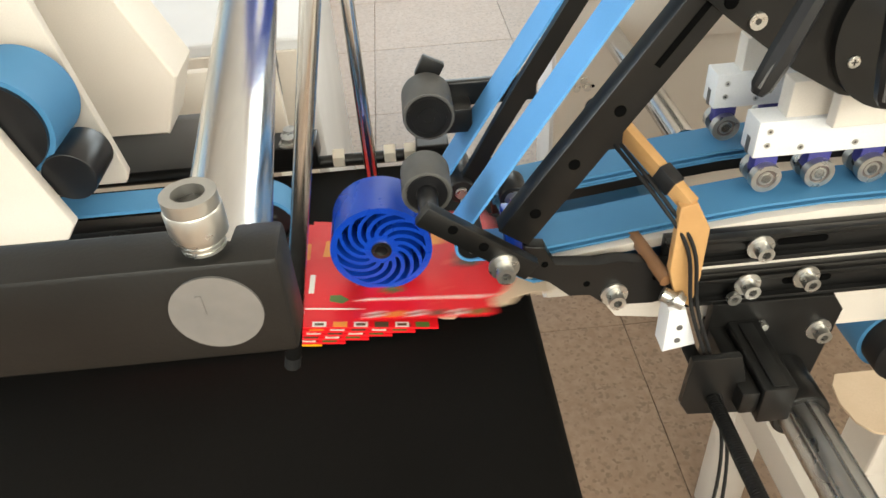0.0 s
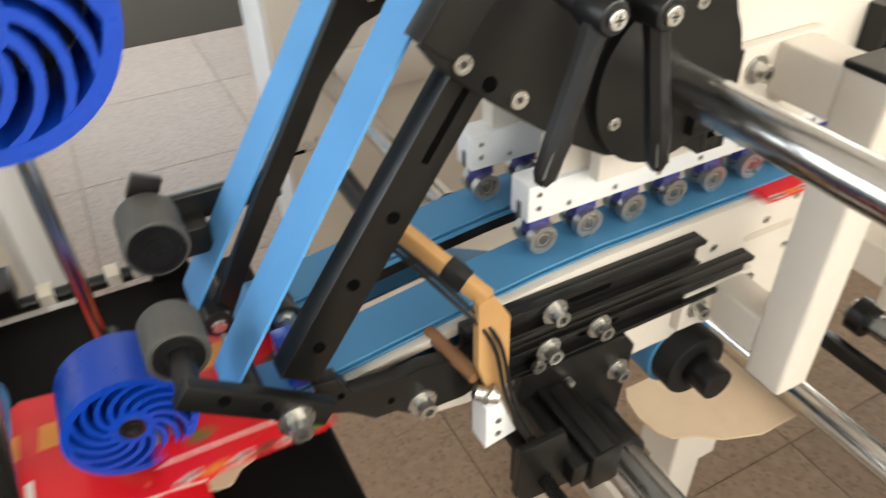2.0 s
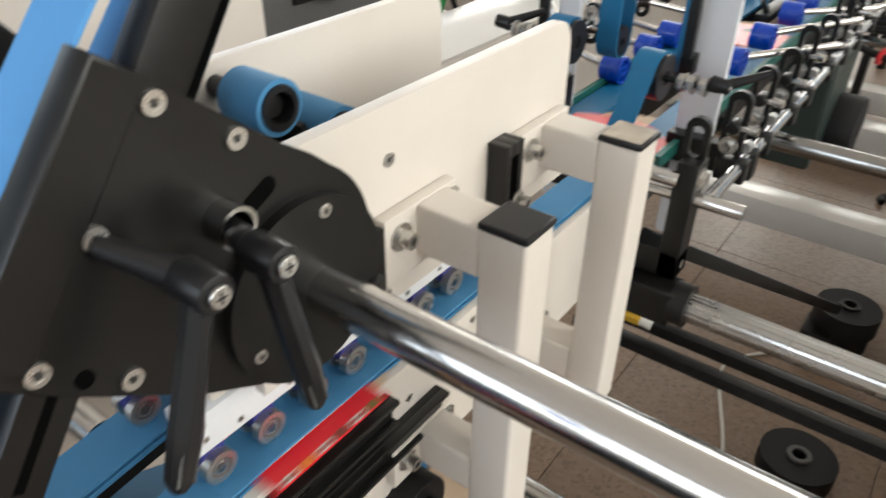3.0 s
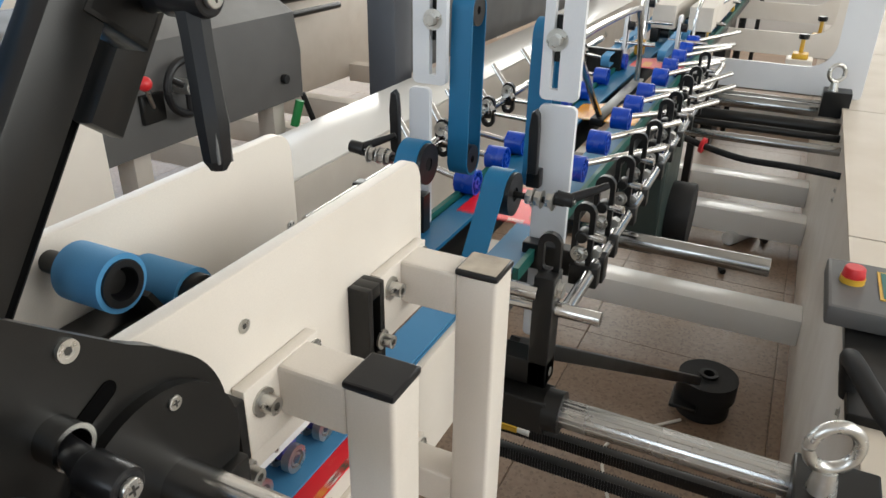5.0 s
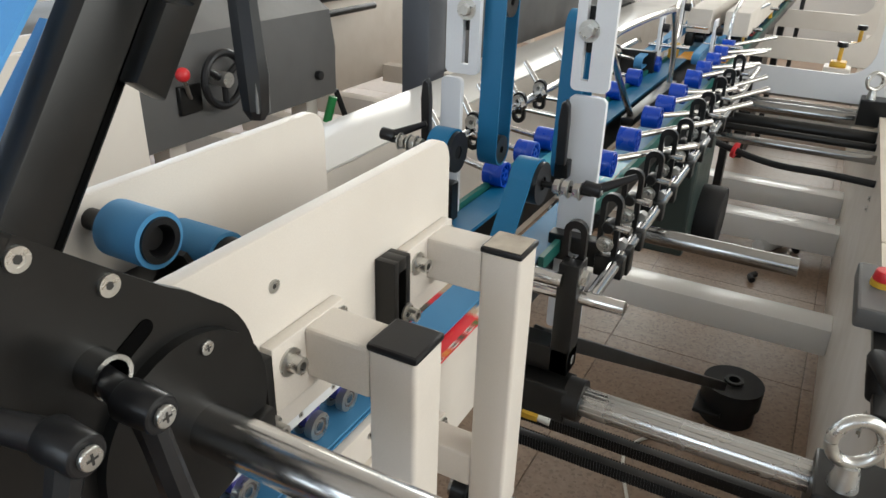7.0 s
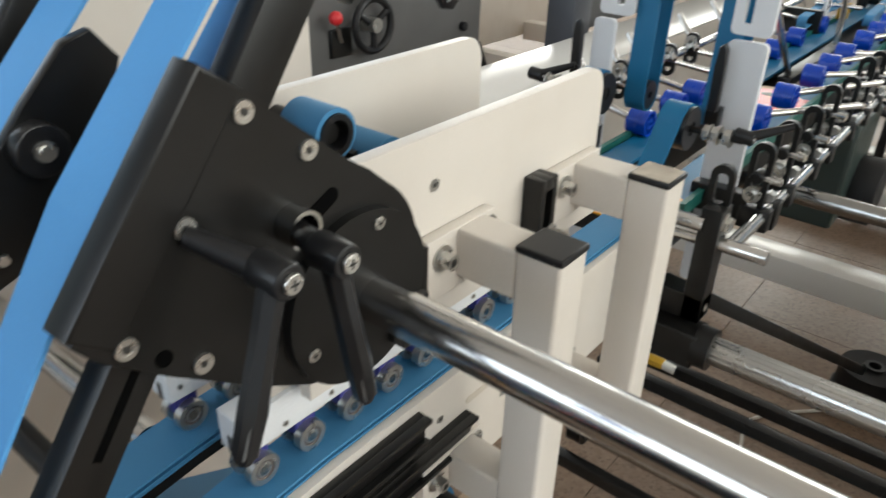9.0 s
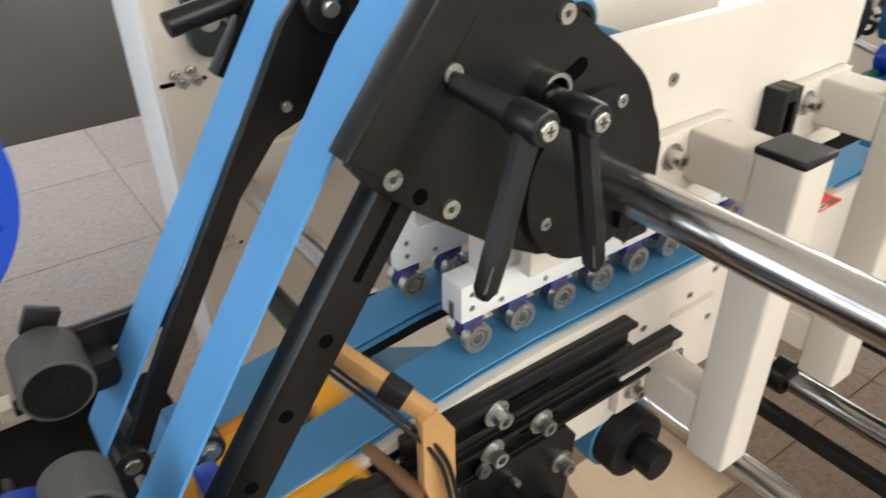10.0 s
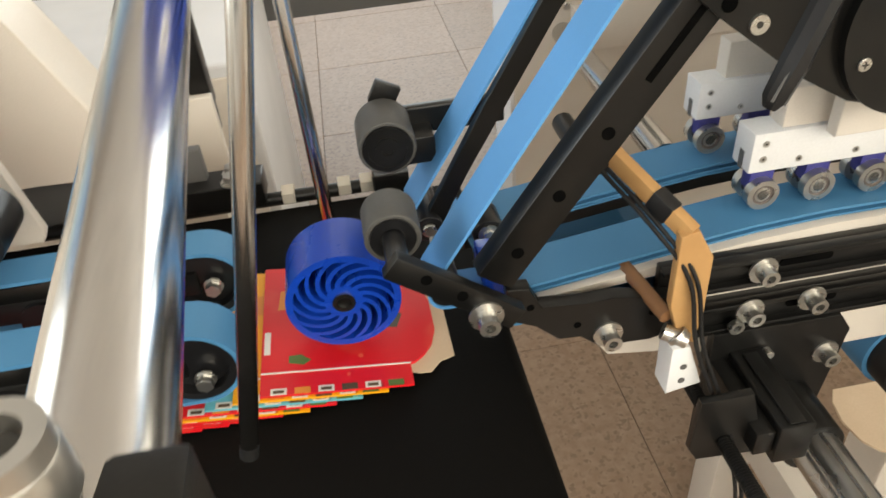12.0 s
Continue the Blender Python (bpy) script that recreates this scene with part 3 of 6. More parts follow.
arm = thing("swing_arm", "black anodised square swing arm with drilled holes", "machine arm", (0.16, 0.014, 0.89))
bm = B()
slab(bm, (0.152, 0.893), 0.52, 0.029, -0.0024, 0.0174, 0.0016)
tube_part = part("tube", bm, BLACK, arm)
# shade of the drilled holes painted as near-black discs
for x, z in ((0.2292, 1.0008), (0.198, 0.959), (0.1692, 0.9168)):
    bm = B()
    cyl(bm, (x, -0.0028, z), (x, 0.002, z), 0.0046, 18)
    part("hole", bm, RECESS_SHADE, tube_part)
bm = B()
slab(bm, (0.252, 1.033), 0.075, 0.005, -0.0029, -0.002, 0)
part("groove", bm, RECESS_SHADE, tube_part)
bm = B()
slab(bm, (0.462, 1.292), 0.10, 0.040, -0.004, 0.022, 0.003)
ucb = part("clamp_block", bm, BLACK, arm)
lever(0.479, 1.309, (0.470, 1.231), -0.045, (0.485, 1.303), arm, 0.0)
# inner plate and idlers carrying the belts
inner = thing("idler_plate", "black plate arm with idler rollers beside the rear belt", "machine arm", (0.13, 0.12, 0.88))
bm = B()
prism(bm, [(0.112, 0.868), (0.128, 0.862), (0.155, 0.915), (0.231, 1.044), (0.262, 1.080), (0.301, 1.092), (0.354, 1.176), (0.363, 1.196), (0.349, 1.214), (0.332, 1.209), (0.3035, 1.179), (0.277, 1.149), (0.2405, 1.086), (0.171, 0.972)], 0.112, 0.121, 0.001)
part("plate", bm, BLACK, inner)
bm = B()
cyl(bm, (0.3045, 0.100, 1.157), (0.3045, 0.113, 1.157), 0.0150, 30, bev=0.001)
idl = part("idler", bm, PLASTIC, inner)
bolt(idl, (0.3045, 0.100, 1.157), 0.0042, 0.003, 0.006, "round")
bolt(inner, (0.272, 0.112, 1.098), 0.0036, 0.003, 0.0, "round")
bm = B()
cyl(bm, (0.1190, 0.104, 0.872), (0.1190, 0.166, 0.872), 0.0122, 30, bev=0.001)
low = part("end_roller", bm, PLASTIC, inner)
bolt(low, (0.1190, 0.104, 0.872), 0.0062, 0.0035, 0, "round")
for y0, y1, a, k, b, nm in ((0.018, 0.060, (0.1195, 0.872), (0.2975, 1.1400), (0.478, 1.350), "blue flat belt on the front swing arm, coloured lighter as if daylit"), (0.121, 0.165, (0.1190, 0.872), (0.2975, 1.1480), (0.488, 1.350), "blue flat belt on the rear swing arm, coloured lighter as if daylit")):
    # round the foot roller, up the arm, over an idler and on to the top roller
    th = thing("arm_belt", nm, "belt", (a[0], y0, a[1]), "arm belts")
    bm = B()
    ri, ro = 0.0122, 0.0146
    low_a = math.degrees(math.atan2(k[1] - a[1], k[0] - a[0])) + 90
    top_a = math.degrees(math.atan2(b[1] - k[1], b[0] - k[0])) + 90

    def run(r):
        return arc(b[0], b[1], r, top_a - 90, top_a, 8) + arc(k[0], k[1], r, top_a, low_a, 5) + arc(a[0], a[1], r, low_a, 272, 14) + [(0.152, a[1] - r - 0.001)]
    prism(bm, run(ro) + run(ri)[::-1], y0, y1)
    part("belt", bm, BELT_LIT, th, smooth=40)
    bm = B()
    cyl(bm, (b[0], y0 - 0.004, b[1]), (b[0], y1 + 0.004, b[1]), ri - 0.0003, 28, bev=0.0006)
    part("top_roller", bm, PLASTIC, th)
ri_ = thing("return_idler", "black idler roller with a blue return belt behind the arm", "roller", (0.322, 0.02, 1.145))
bm = B()
cyl(bm, (0.3135, 0.022, 1.146), (0.3135, 0.062, 1.146), 0.0145, 30, bev=0.001)
part("roller", bm, PLASTIC, ri_)
bm = B()
cyl(bm, (0.3135, 0.016, 1.146), (0.3135, 0.07, 1.146), 0.0055, 18)
part("axle", bm, STEEL, ri_)
bm = B()
prism(bm, [(0.292, 1.098), (0.3145, 1.1315), (0.3305, 1.150), (0.436, 1.274), (0.438, 1.2725), (0.3325, 1.1485), (0.3165, 1.130), (0.294, 1.0965)], 0.024, 0.060)
part("return_belt", bm, BELT_LIT, ri_)
fr = thing("belt_roller", "black end roller with a steel axle inside the front belt", "roller", (0.128, 0.03, 0.871))
bm = B()
cyl(bm, (0.1195, 0.019, 0.872), (0.1195, 0.0595, 0.872), 0.0118, 24)
part("roller", bm, PLASTIC, fr)
bm = B()
cyl(bm, (0.1195, 0.014, 0.872), (0.1195, 0.09, 0.872), 0.003, 18)
part("axle", bm, STEEL, fr)
ur = thing("nip_roller", "black nip roller over the belt mouth", "roller", (0.168, 0.1, 0.868))
bm = B()
cyl(bm, (0.166, 0.084, 0.872), (0.166, 0.115, 0.872), 0.0135, 28, bev=0.001)
nr = part("roller", bm, PLASTIC, ur)
bolt(nr, (0.166, 0.084, 0.872), 0.006, 0.004, 0.009, "hex")
bm = B()
box(bm, 0.150, 0.166, 0.028, 0.070, 0.853, 0.880, 0.002)
part("blue_guide", bm, BLUE, ur, "small blue plastic guide")
# rear swing arm
rarm = thing("swing_arm", "black anodised swing arm with a long groove, behind", "machine arm", (0.45, 0.12, 1.1))
bm = B()
slab(bm, (0.395, 1.06), 0.42, 0.034, 0.118, 0.150, 0.003)
rt = part("tube", bm, BLACK, rarm)
bm = B()
slab(bm, (0.425, 1.083), 0.26, 0.005, 0.1172, 0.1182, 0)
part("groove", bm, RECESS_SHADE, rt)
bm = B()
slab(bm, (0.529, 1.212), 0.20, 0.028, 0.098, 0.1172, 0.004)
part("clamp_block", bm, BLACK, rarm)
bm = B()
prism(bm, [(0.523, 1.265), (0.529, 1.264), (0.501, 1.226), (0.503, 1.238)], 0.0962, 0.0975)
part("belt_window", bm, BELT_LIT, rarm, "blue belt seen in the slot")

bm = B()
slab(bm, (0.262, 1.096), 0.30, 0.018, 0.186, 0.204, 0.002)
part("rear_strip", bm, BLACK, rarm)
bm = B()
cyl(bm, (0.232, 0.200, 1.137), (0.300, 0.200, 1.150), 0.009, 18, bev=0.001)
part("rear_peg", bm, BLACK, rarm)

# ---- press rollers ----
pr = thing("press_roller", "grey rubber press roller on a black lever arm", "roller", (0.084, 0.02, 0.93))
bm = B()
m = Matrix.Translation((0.1215, -0.0205, 0.908)) @ pose(0, 0, 0, 0, 37.5, 0)
box(bm, -0.053, 0.053, -0.0055, 0.0055, -0.0095, 0.0095, 0.0015, m)
lever_bar = part("lever_bar", bm, BLACK, pr)
bolt(lever_bar, (0.1405, -0.026, 0.8855), 0.0075, 0.014, 0.0125)
for x, z in ((0.102, 0.926), (0.125, 0.907)):
    bm = B()
    cyl(bm, (x, -0.0266, z), (x, -0.02, z), 0.004, 14)
    part("hole", bm, RECESS_SHADE, lever_bar)
bm = B()
cyl(bm, (0.0855, 0.019, 0.930), (0.0855, 0.055, 0.930), 0.0205, 36, bev=0.0015)
part("roller", bm, ROLLER, pr)
bm = B()
cyl(bm, (0.0855, -0.018, 0.934), (0.0855, 0.02, 0.931), 0.008, 20)
tube(bm, (0.0855, 0.0172, 0.931), (0.0855, 0.02, 0.931), 0.0165, 0.009, 24)
part("axle", bm, PLASTIC, pr)
pr2 = thing("press_roller", "grey rubber press roller on a rear black bracket", "roller", (0.094, 0.13, 0.945))
bm = B()
cyl(bm, (0.094, 0.118, 0.946), (0.094, 0.163, 0.946), 0.0235, 36, bev=0.0015)
part("roller", bm, ROLLER, pr2)
bm = B()
cyl(bm, (0.094, 0.1172, 0.946), (0.094, 0.119, 0.946), 0.0205, 28)
tube(bm, (0.094, 0.1165, 0.946), (0.094, 0.119, 0.946), 0.019, 0.016, 24)
tube(bm, (0.094, 0.116, 0.946), (0.094, 0.119, 0.946), 0.010, 0.005, 20)
part("hub", bm, BLACK, pr2)
bm = B()
box(bm, 0.088, 0.110, 0.164, 0.172, 0.960, 0.980, 0.001, Matrix.Translation((0.099, 0, 0.97)) @ Matrix.Rotation(0.5, 4, "Y") @ Matrix.Translation((-0.099, 0, -0.97)))
box(bm, 0.10, 0.20, 0.165, 0.175, 0.93, 0.955, 0.002)
box(bm, 0.10, 0.135, 0.14, 0.18, 0.915, 0.94, 0.002)
part("bracket", bm, BLACK, pr2)


# ---- blue spoked wheels ----
def wheel(cx, y0, y1, cz, R, label, hub):
    th = thing("spoked_wheel", label, "wheel", (cx, y0, cz), "spoked wheels")
    bm = B()
    tube(bm, (cx, y0, cz), (cx, y1, cz), R, R * 0.875, 56)
    part("rim", bm, BLUE, th)
    bm = B()
    tube(bm, (cx, y0 + 0.001, cz), (cx, y1, cz), R * 0.34, R * 0.2, 28)
    hubp = part("hub", bm, BLUE, th)
    n = 14
    for k in range(n):
        bm = B()
        outer, inner_ = [], []
        for s in range(7):
            u = s / 6
            r = R * (0.30 + 0.60 * u)
            a = -(2 * math.pi * k / n + 1.05 * u ** 1.3)
            w = 0.0020 + 0.0012 * u
            c = Vector((cx + r * math.cos(a), 0, cz + r * math.sin(a)))
            tng = Vector((-math.sin(a), 0, math.cos(a)))
            outer.append(c + tng * w), inner_.append(c - tng * w)
        ring = outer + inner_[::-1]
        prism(bm, [(p.x, p.z) for p in ring], y0 + 0.0005, y1 - 0.002)
        part("vane", bm, BLUE, th)
    bm = B()
    tube(bm, (cx, y1 - 0.004, cz), (cx, y1 - 0.001, cz), R * 0.87, R * 0.2, 48)
    part("back_web", bm, PLASTIC, th, "black back plate")
    bm = B()
    tube(bm, (cx, y0 - 0.001, cz), (cx, y0 + 0.008, cz), R * 0.2, R * 0.12, 24)
    brg = part("bearing", bm, DARKSTEEL if R < 0.046 else STEEL, hubp)
    bm = B()
    cyl(bm, (cx, y0 + 0.001, cz), (cx, y1 + hub, cz), R * 0.125, 20)
    part("axle", bm, BLACK, th)
    return th


low_wheel = wheel(0.0408, 0.048, 0.100, 0.8556, 0.0455, "blue plastic wheel with curved vanes, resting on the cartons", 0.058)
near_wheel = wheel(0.0595, -0.106, -0.056, 1.1905, 0.0462, "blue plastic wheel with curved vanes on a chrome rod", 0.04)


def rod(p, q, r, label, end=None, at=None, name="support_rod"):
    th = thing(name, label, "chrome rod", at or q, "support rods")
    bm = B()
    cyl(bm, p, q, r, 28, bev=r * 0.08)
    part("rod", bm, CHROME, th)
    if end:
        bm = B()
        d = (Vector(q) - Vector(p)).normalized()
        cyl(bm, Vector(q) - d * 0.004, Vector(q) + d * 0.006, r * 1.02, 24)
        part("tip", bm, RUBBER, th)
    return th


rod((0.062, -0.0775, 1.26), (-0.0225, -0.0938, 0.874), 0.0058, "slim chrome rod standing before the stack", True)
rod((0.030, 0.185, 1.26), (0.034, 0.154, 0.855), 0.0062, "slim chrome rod carrying the low blue wheel")
big = thing("support_bar", "thick chrome bar clamped in a black block with a socket screw", "chrome bar", (0.01, -0.3, 1.14))
bm = B()
cyl(bm, (0.0335, -0.3335, 1.1480), (-0.030, 0.44, 1.2005), 0.0108, 40)
part("bar", bm, CHROME, big)
bm = B()
box(bm, -0.14, 0.0485, -0.3415, -0.3265, 1.1295, 1.1580, 0.0016)
blk = part("clamp_block", bm, BLACK, big)
bm = B()
cyl(bm, (0.0325, -0.3421, 1.1445), (0.0325, -0.338, 1.1445), 0.0104, 40)
box(bm, 0.0290, 0.0304, -0.3424, -0.342, 1.1445, 1.1500)
part("bar_end", bm, surface("sawn_steel", (0.27, 0.26, 0.25), (0.20, 0.19, 0.185), 0.5, metal=0.6, grain=300, blot=60), blk, "sawn bar end")
bm = B()
cyl(bm, (0.0320, -0.3345, 1.1575), (0.0320, -0.3345, 1.1620), 0.0044, 24)
for k in range(3):
    tube(bm, (0.0320, -0.3345, 1.1582 + 0.0012 * k), (0.0320, -0.3345, 1.1588 + 0.0012 * k), 0.0049, 0.0042, 24)
cyl(bm, (0.0320, -0.3345, 1.1615), (0.0320, -0.3345, 1.1690), 0.0063, 36, bev=0.0007)
tube(bm, (0.0320, -0.3345, 1.1688), (0.0320, -0.3345, 1.1720), 0.0060, 0.0036, 36)
scr = part("socket_screw", bm, STEEL, blk, "zinc-plated socket head screw")
bm = B()
cyl(bm, (0.0320, -0.3345, 1.1689), (0.0320, -0.3345, 1.1694), 0.0037, 6)
part("socket", bm, SOCKET, scr)


# ---- lower arm, sensor bracket, shaft clamp ----
la = thing("stepped_arm", "black stepped arm at the belt outlet with a socket bolt", "machine arm", (0.22, -0.005, 0.84))
bm = B()
prism(bm, [(0.160, 0.885), (0.178, 0.882), (0.186, 0.861), (0.222, 0.857), (0.242, 0.860), (0.271, 0.853), (0.30, 0.848), (0.30, 0.815), (0.276, 0.808), (0.234, 0.810), (0.219, 0.826), (0.201, 0.825), (0.183, 0.845), (0.163, 0.852)], -0.003, 0.010, 0.0012)
ab = part("arm", bm, BLACK, la)
bolt(ab, (0.24, -0.003, 0.823), 0.0072, 0.013, 0.012)
for x, z in ((0.215, 0.838), (0.178, 0.864), (0.275, 0.838)):
    bm = B()
    cyl(bm, (x, -0.0034, z), (x, 0.0, z), 0.003, 14)
    part("hole", bm, RECESS_SHADE, ab)

sb = thing("sensor_bracket", "tan bakelite sensor bracket wrapped with black tape", "sensor bracket", (0.28, -0.02, 0.83))
bm = B()
prism(bm, [(0.2745, 0.930), (0.287, 0.9335), (0.3005, 0.908), (0.3005, 0.858), (0.297, 0.826), (0.283, 0.838), (0.274, 0.868)], -0.031, -0.0225, 0.001)
part("upright", bm, BAKELITE, sb)
bm = B()
d0, d1 = Vector((0.2435, 0.040, 0.966)), Vector((0.2835, -0.027, 0.9285))
q = (d1 - d0).to_track_quat("Z", "Y").to_matrix().to_4x4()
box(bm, -0.0045, 0.0045, -0.007, 0.007, 0, (d1 - d0).length, 0.0008, Matrix.Translation(d0) @ q)
part("stick", bm, BAKELITE, sb)
bm = B()
box(bm, -0.0058, 0.0058, -0.0083, 0.0083, 0.050, 0.068, 0.001, Matrix.Translation(d0) @ q)
part("tape_wrap", bm, TAPE, sb)
bm = B()
box(bm, 0.226, 0.246, 0.030, 0.052, 0.948, 0.968, 0.003)
part("sensor_head", bm, PLASTIC, sb)
# brown stick whose colour also holds the shade under the belt
bm = B()
d0, d1 = Vector((0.262, 0.045, 0.858)), Vector((0.276, -0.024, 0.852))
cyl(bm, d0, d1, 0.0060, 16)
part("lower_stick", bm, surface("shaded_brown_bakelite", (0.24, 0.12, 0.055), (0.17, 0.08, 0.035), 0.4, grain=180, blot=25), sb, "brown round stick, darkened for the belt's shade")
bm = B()
cyl(bm, (0.272, -0.028, 0.842), (0.288, -0.036, 0.836), 0.0065, 16)
tube(bm, (0.28, -0.034, 0.842), (0.282, -0.036, 0.840), 0.0085, 0.006, 16)
part("nut", bm, STEEL, sb)
bm = B()
prism(bm, [(0.276, 0.832), (0.290, 0.832), (0.304, 0.790), (0.276, 0.784)], -0.04, -0.018, 0.001)
wb = part("white_block", bm, ALU, sb, "white drilled aluminium block")
for z in (0.812, 0.797):
    bm = B()
    cyl(bm, (0.287, -0.0405, z), (0.287, -0.039, z), 0.0028, 12)
    part("hole", bm, GREY, wb)
for k, dx in enumerate((0.0, 0.005)):
    bm = B()
    pipe(bm, [(0.236 + dx, 0.035, 0.955), (0.262 + dx, -0.015, 0.928), (0.284 + dx, -0.034, 0.892), (0.293 + dx, -0.042, 0.835), (0.312 + dx, -0.055, 0.775), (0.328 + dx, -0.080, 0.70), (0.315 + dx * 2, -0.11, 0.62), (0.280 + dx * 3, -0.13, 0.54), (0.258 + dx * 3, -0.14, 0.44), (0.25, -0.15, 0.3), (0.24, -0.1, 0.02)], 0.0017)
    part("cable", bm, RUBBER, sb, "thin black sensor cable")
bm = B()
cyl(bm, (0.272, -0.135, 0.50), (0.282, -0.165, 0.47), 0.006, 14)
part("plug", bm, STEEL, sb)

sc = thing("shaft_clamp", "black clamp plate holding a ribbed dark shaft", "shaft clamp", (0.40, 0.0, 0.66))
bm = B()
prism(bm, [(0.335, 0.793), (0.448, 0.791), (0.461, 0.772), (0.452, 0.68), (0.425, 0.645), (0.335, 0.64)], 0.002, 0.012, 0.0012)
cp = part("clamp_plate", bm, BLACK, sc)
bolt(cp, (0.443, 0.002, 0.749), 0.0072, 0.013, 0.012)
bolt(cp, (0.385, 0.002, 0.765), 0.004, 0.008, 0.0, "round")
bm = B()
box(bm, 0.352, 0.381, -0.082, 0.0025, 0.728, 0.770, 0.002)
part("slot_block", bm, BLACK, sc)
bm = B()
box(bm, 0.336, 0.3515, -0.078, 0.0195, 0.738, 0.763, 0.0015)
part("side_strip", bm, BLACK, sc)
bm = B()
box(bm, 0.360, 0.373, -0.079, -0.004, 0.7704, 0.7720, 0.0006)
part("top_strip", bm, BLACK, sc)
bm = B()
cyl(bm, (0.416, -0.052, 0.690), (0.416, 0.003, 0.690), 0.0275, 36, bev=0.002)
part("boss", bm, BLACK, sc)
bm = B()
cyl(bm, (0.416, -0.55, 0.690), (0.416, -0.05, 0.690), 0.0205, 36)
shf = part("shaft", bm, SHAFTM, sc, "ribbed steel shaft")
bm = B()
for a in range(0, 180, 45):
    ca, sa = math.cos(radians(a)), math.sin(radians(a))
    cyl(bm, (0.416 + 0.0196 * ca, -0.55, 0.690 + 0.0196 * sa), (0.416 + 0.0196 * ca, -0.052, 0.690 + 0.0196 * sa), 0.0022, 8)
part("ribs", bm, DARKSTEEL, shf)
tr = thing("threaded_rod", "black threaded rod under the outlet", "threaded rod", (0.316, -0.1, 0.74))
bm = B()
cyl(bm, (0.318, -0.52, 0.745), (0.318, 0.03, 0.745), 0.0058, 18)
part("rod", bm, BLACK, tr)
bm = B()
for i in range(220):
    y = -0.52 + 0.0024 * i
    tube(bm, (0.318, y, 0.745), (0.318, y + 0.001, 0.745), 0.0066, 0.0055, 12)
part("thread", bm, BLACK, tr)
bm = B()
prism(bm, [(0.293, 0.795), (0.290, 0.741), (0.298, 0.726), (0.356, 0.721), (0.335, 0.795)], -0.064, -0.057, 0.001)
part("rod_guide", bm, BLACK, tr)

bm = B()
prism(bm, [(0.240, 0.815), (0.318, 0.812), (0.318, 0.766), (0.294, 0.765), (0.252, 0.772), (0.240, 0.790)], 0.0215, 0.0315, 0.001)
part("foot", bm, WHITE, base)

# ---- delivery conveyor with the carton stack ----
dt = thing("delivery_conveyor", "black flat delivery conveyor belt", "conveyor", (-0.5, -0.1, 0.7))
bm = B()
box(bm, -1.4, 0.166, -0.46, 0.305, 0.7815, 0.7855)
cyl(bm, (0.166, -0.46, 0.7735), (0.166, 0.305, 0.7735), 0.012, 28)
box(bm, -1.4, 0.166, -0.46, 0.305, 0.7615, 0.765)
part("belt", bm, TABLE, dt)
bm = B()
box(bm, -1.4, 0.15, -0.44, 0.29, 0.766, 0.781)
part("bed", bm, GREY, dt)
for x in (-1.3, -0.05):
    for y in (-0.40, 0.25):
        bm = B()
        box(bm, x - 0.03, x + 0.03, y - 0.03, y + 0.03, 0.0, 0.766, 0.003)
        part("leg", bm, WHITE, dt)
bm = B()
cyl(bm, (-1.4, 0.322, 0.79), (0.09, 0.322, 0.79), 0.008, 18)
ax = part("side_rod", bm, BLACK, dt)
for x in (-0.016, 0.047, 0.072):
    bm = B()
    cyl(bm, (x - 0.007, 0.322, 0.794), (x + 0.007, 0.322, 0.794), 0.0125, 6, bev=0.001)
    part("nut", bm, surface("pale_nut", (0.62, 0.58, 0.50), (0.5, 0.46, 0.38), 0.4), ax, "pale hexagon nut")
bm = B()
box(bm, 0.08, 0.12, 0.30, 0.345, 0.775, 0.812, 0.002)
part("stop_block", bm, BLACK, dt)
bm = B()
box(bm, -0.13, -0.04, 0.308, 0.350, 0.794, 0.822, 0.002)
sl = part("slide_block", bm, BLACK, dt)
for x, y, z in ((-0.072, 0.338, 0.822), (-0.072, 0.318, 0.822)):
    bolt(sl, (x, y, z), 0.0095, 0.010, 0.013, "hex", (0, 0, 1))
bm = B()
box(bm, -1.4, -0.10, 0.33, 0.345, 0.79, 0.86, 0.002)
part("guide_bar", bm, GREY, dt)


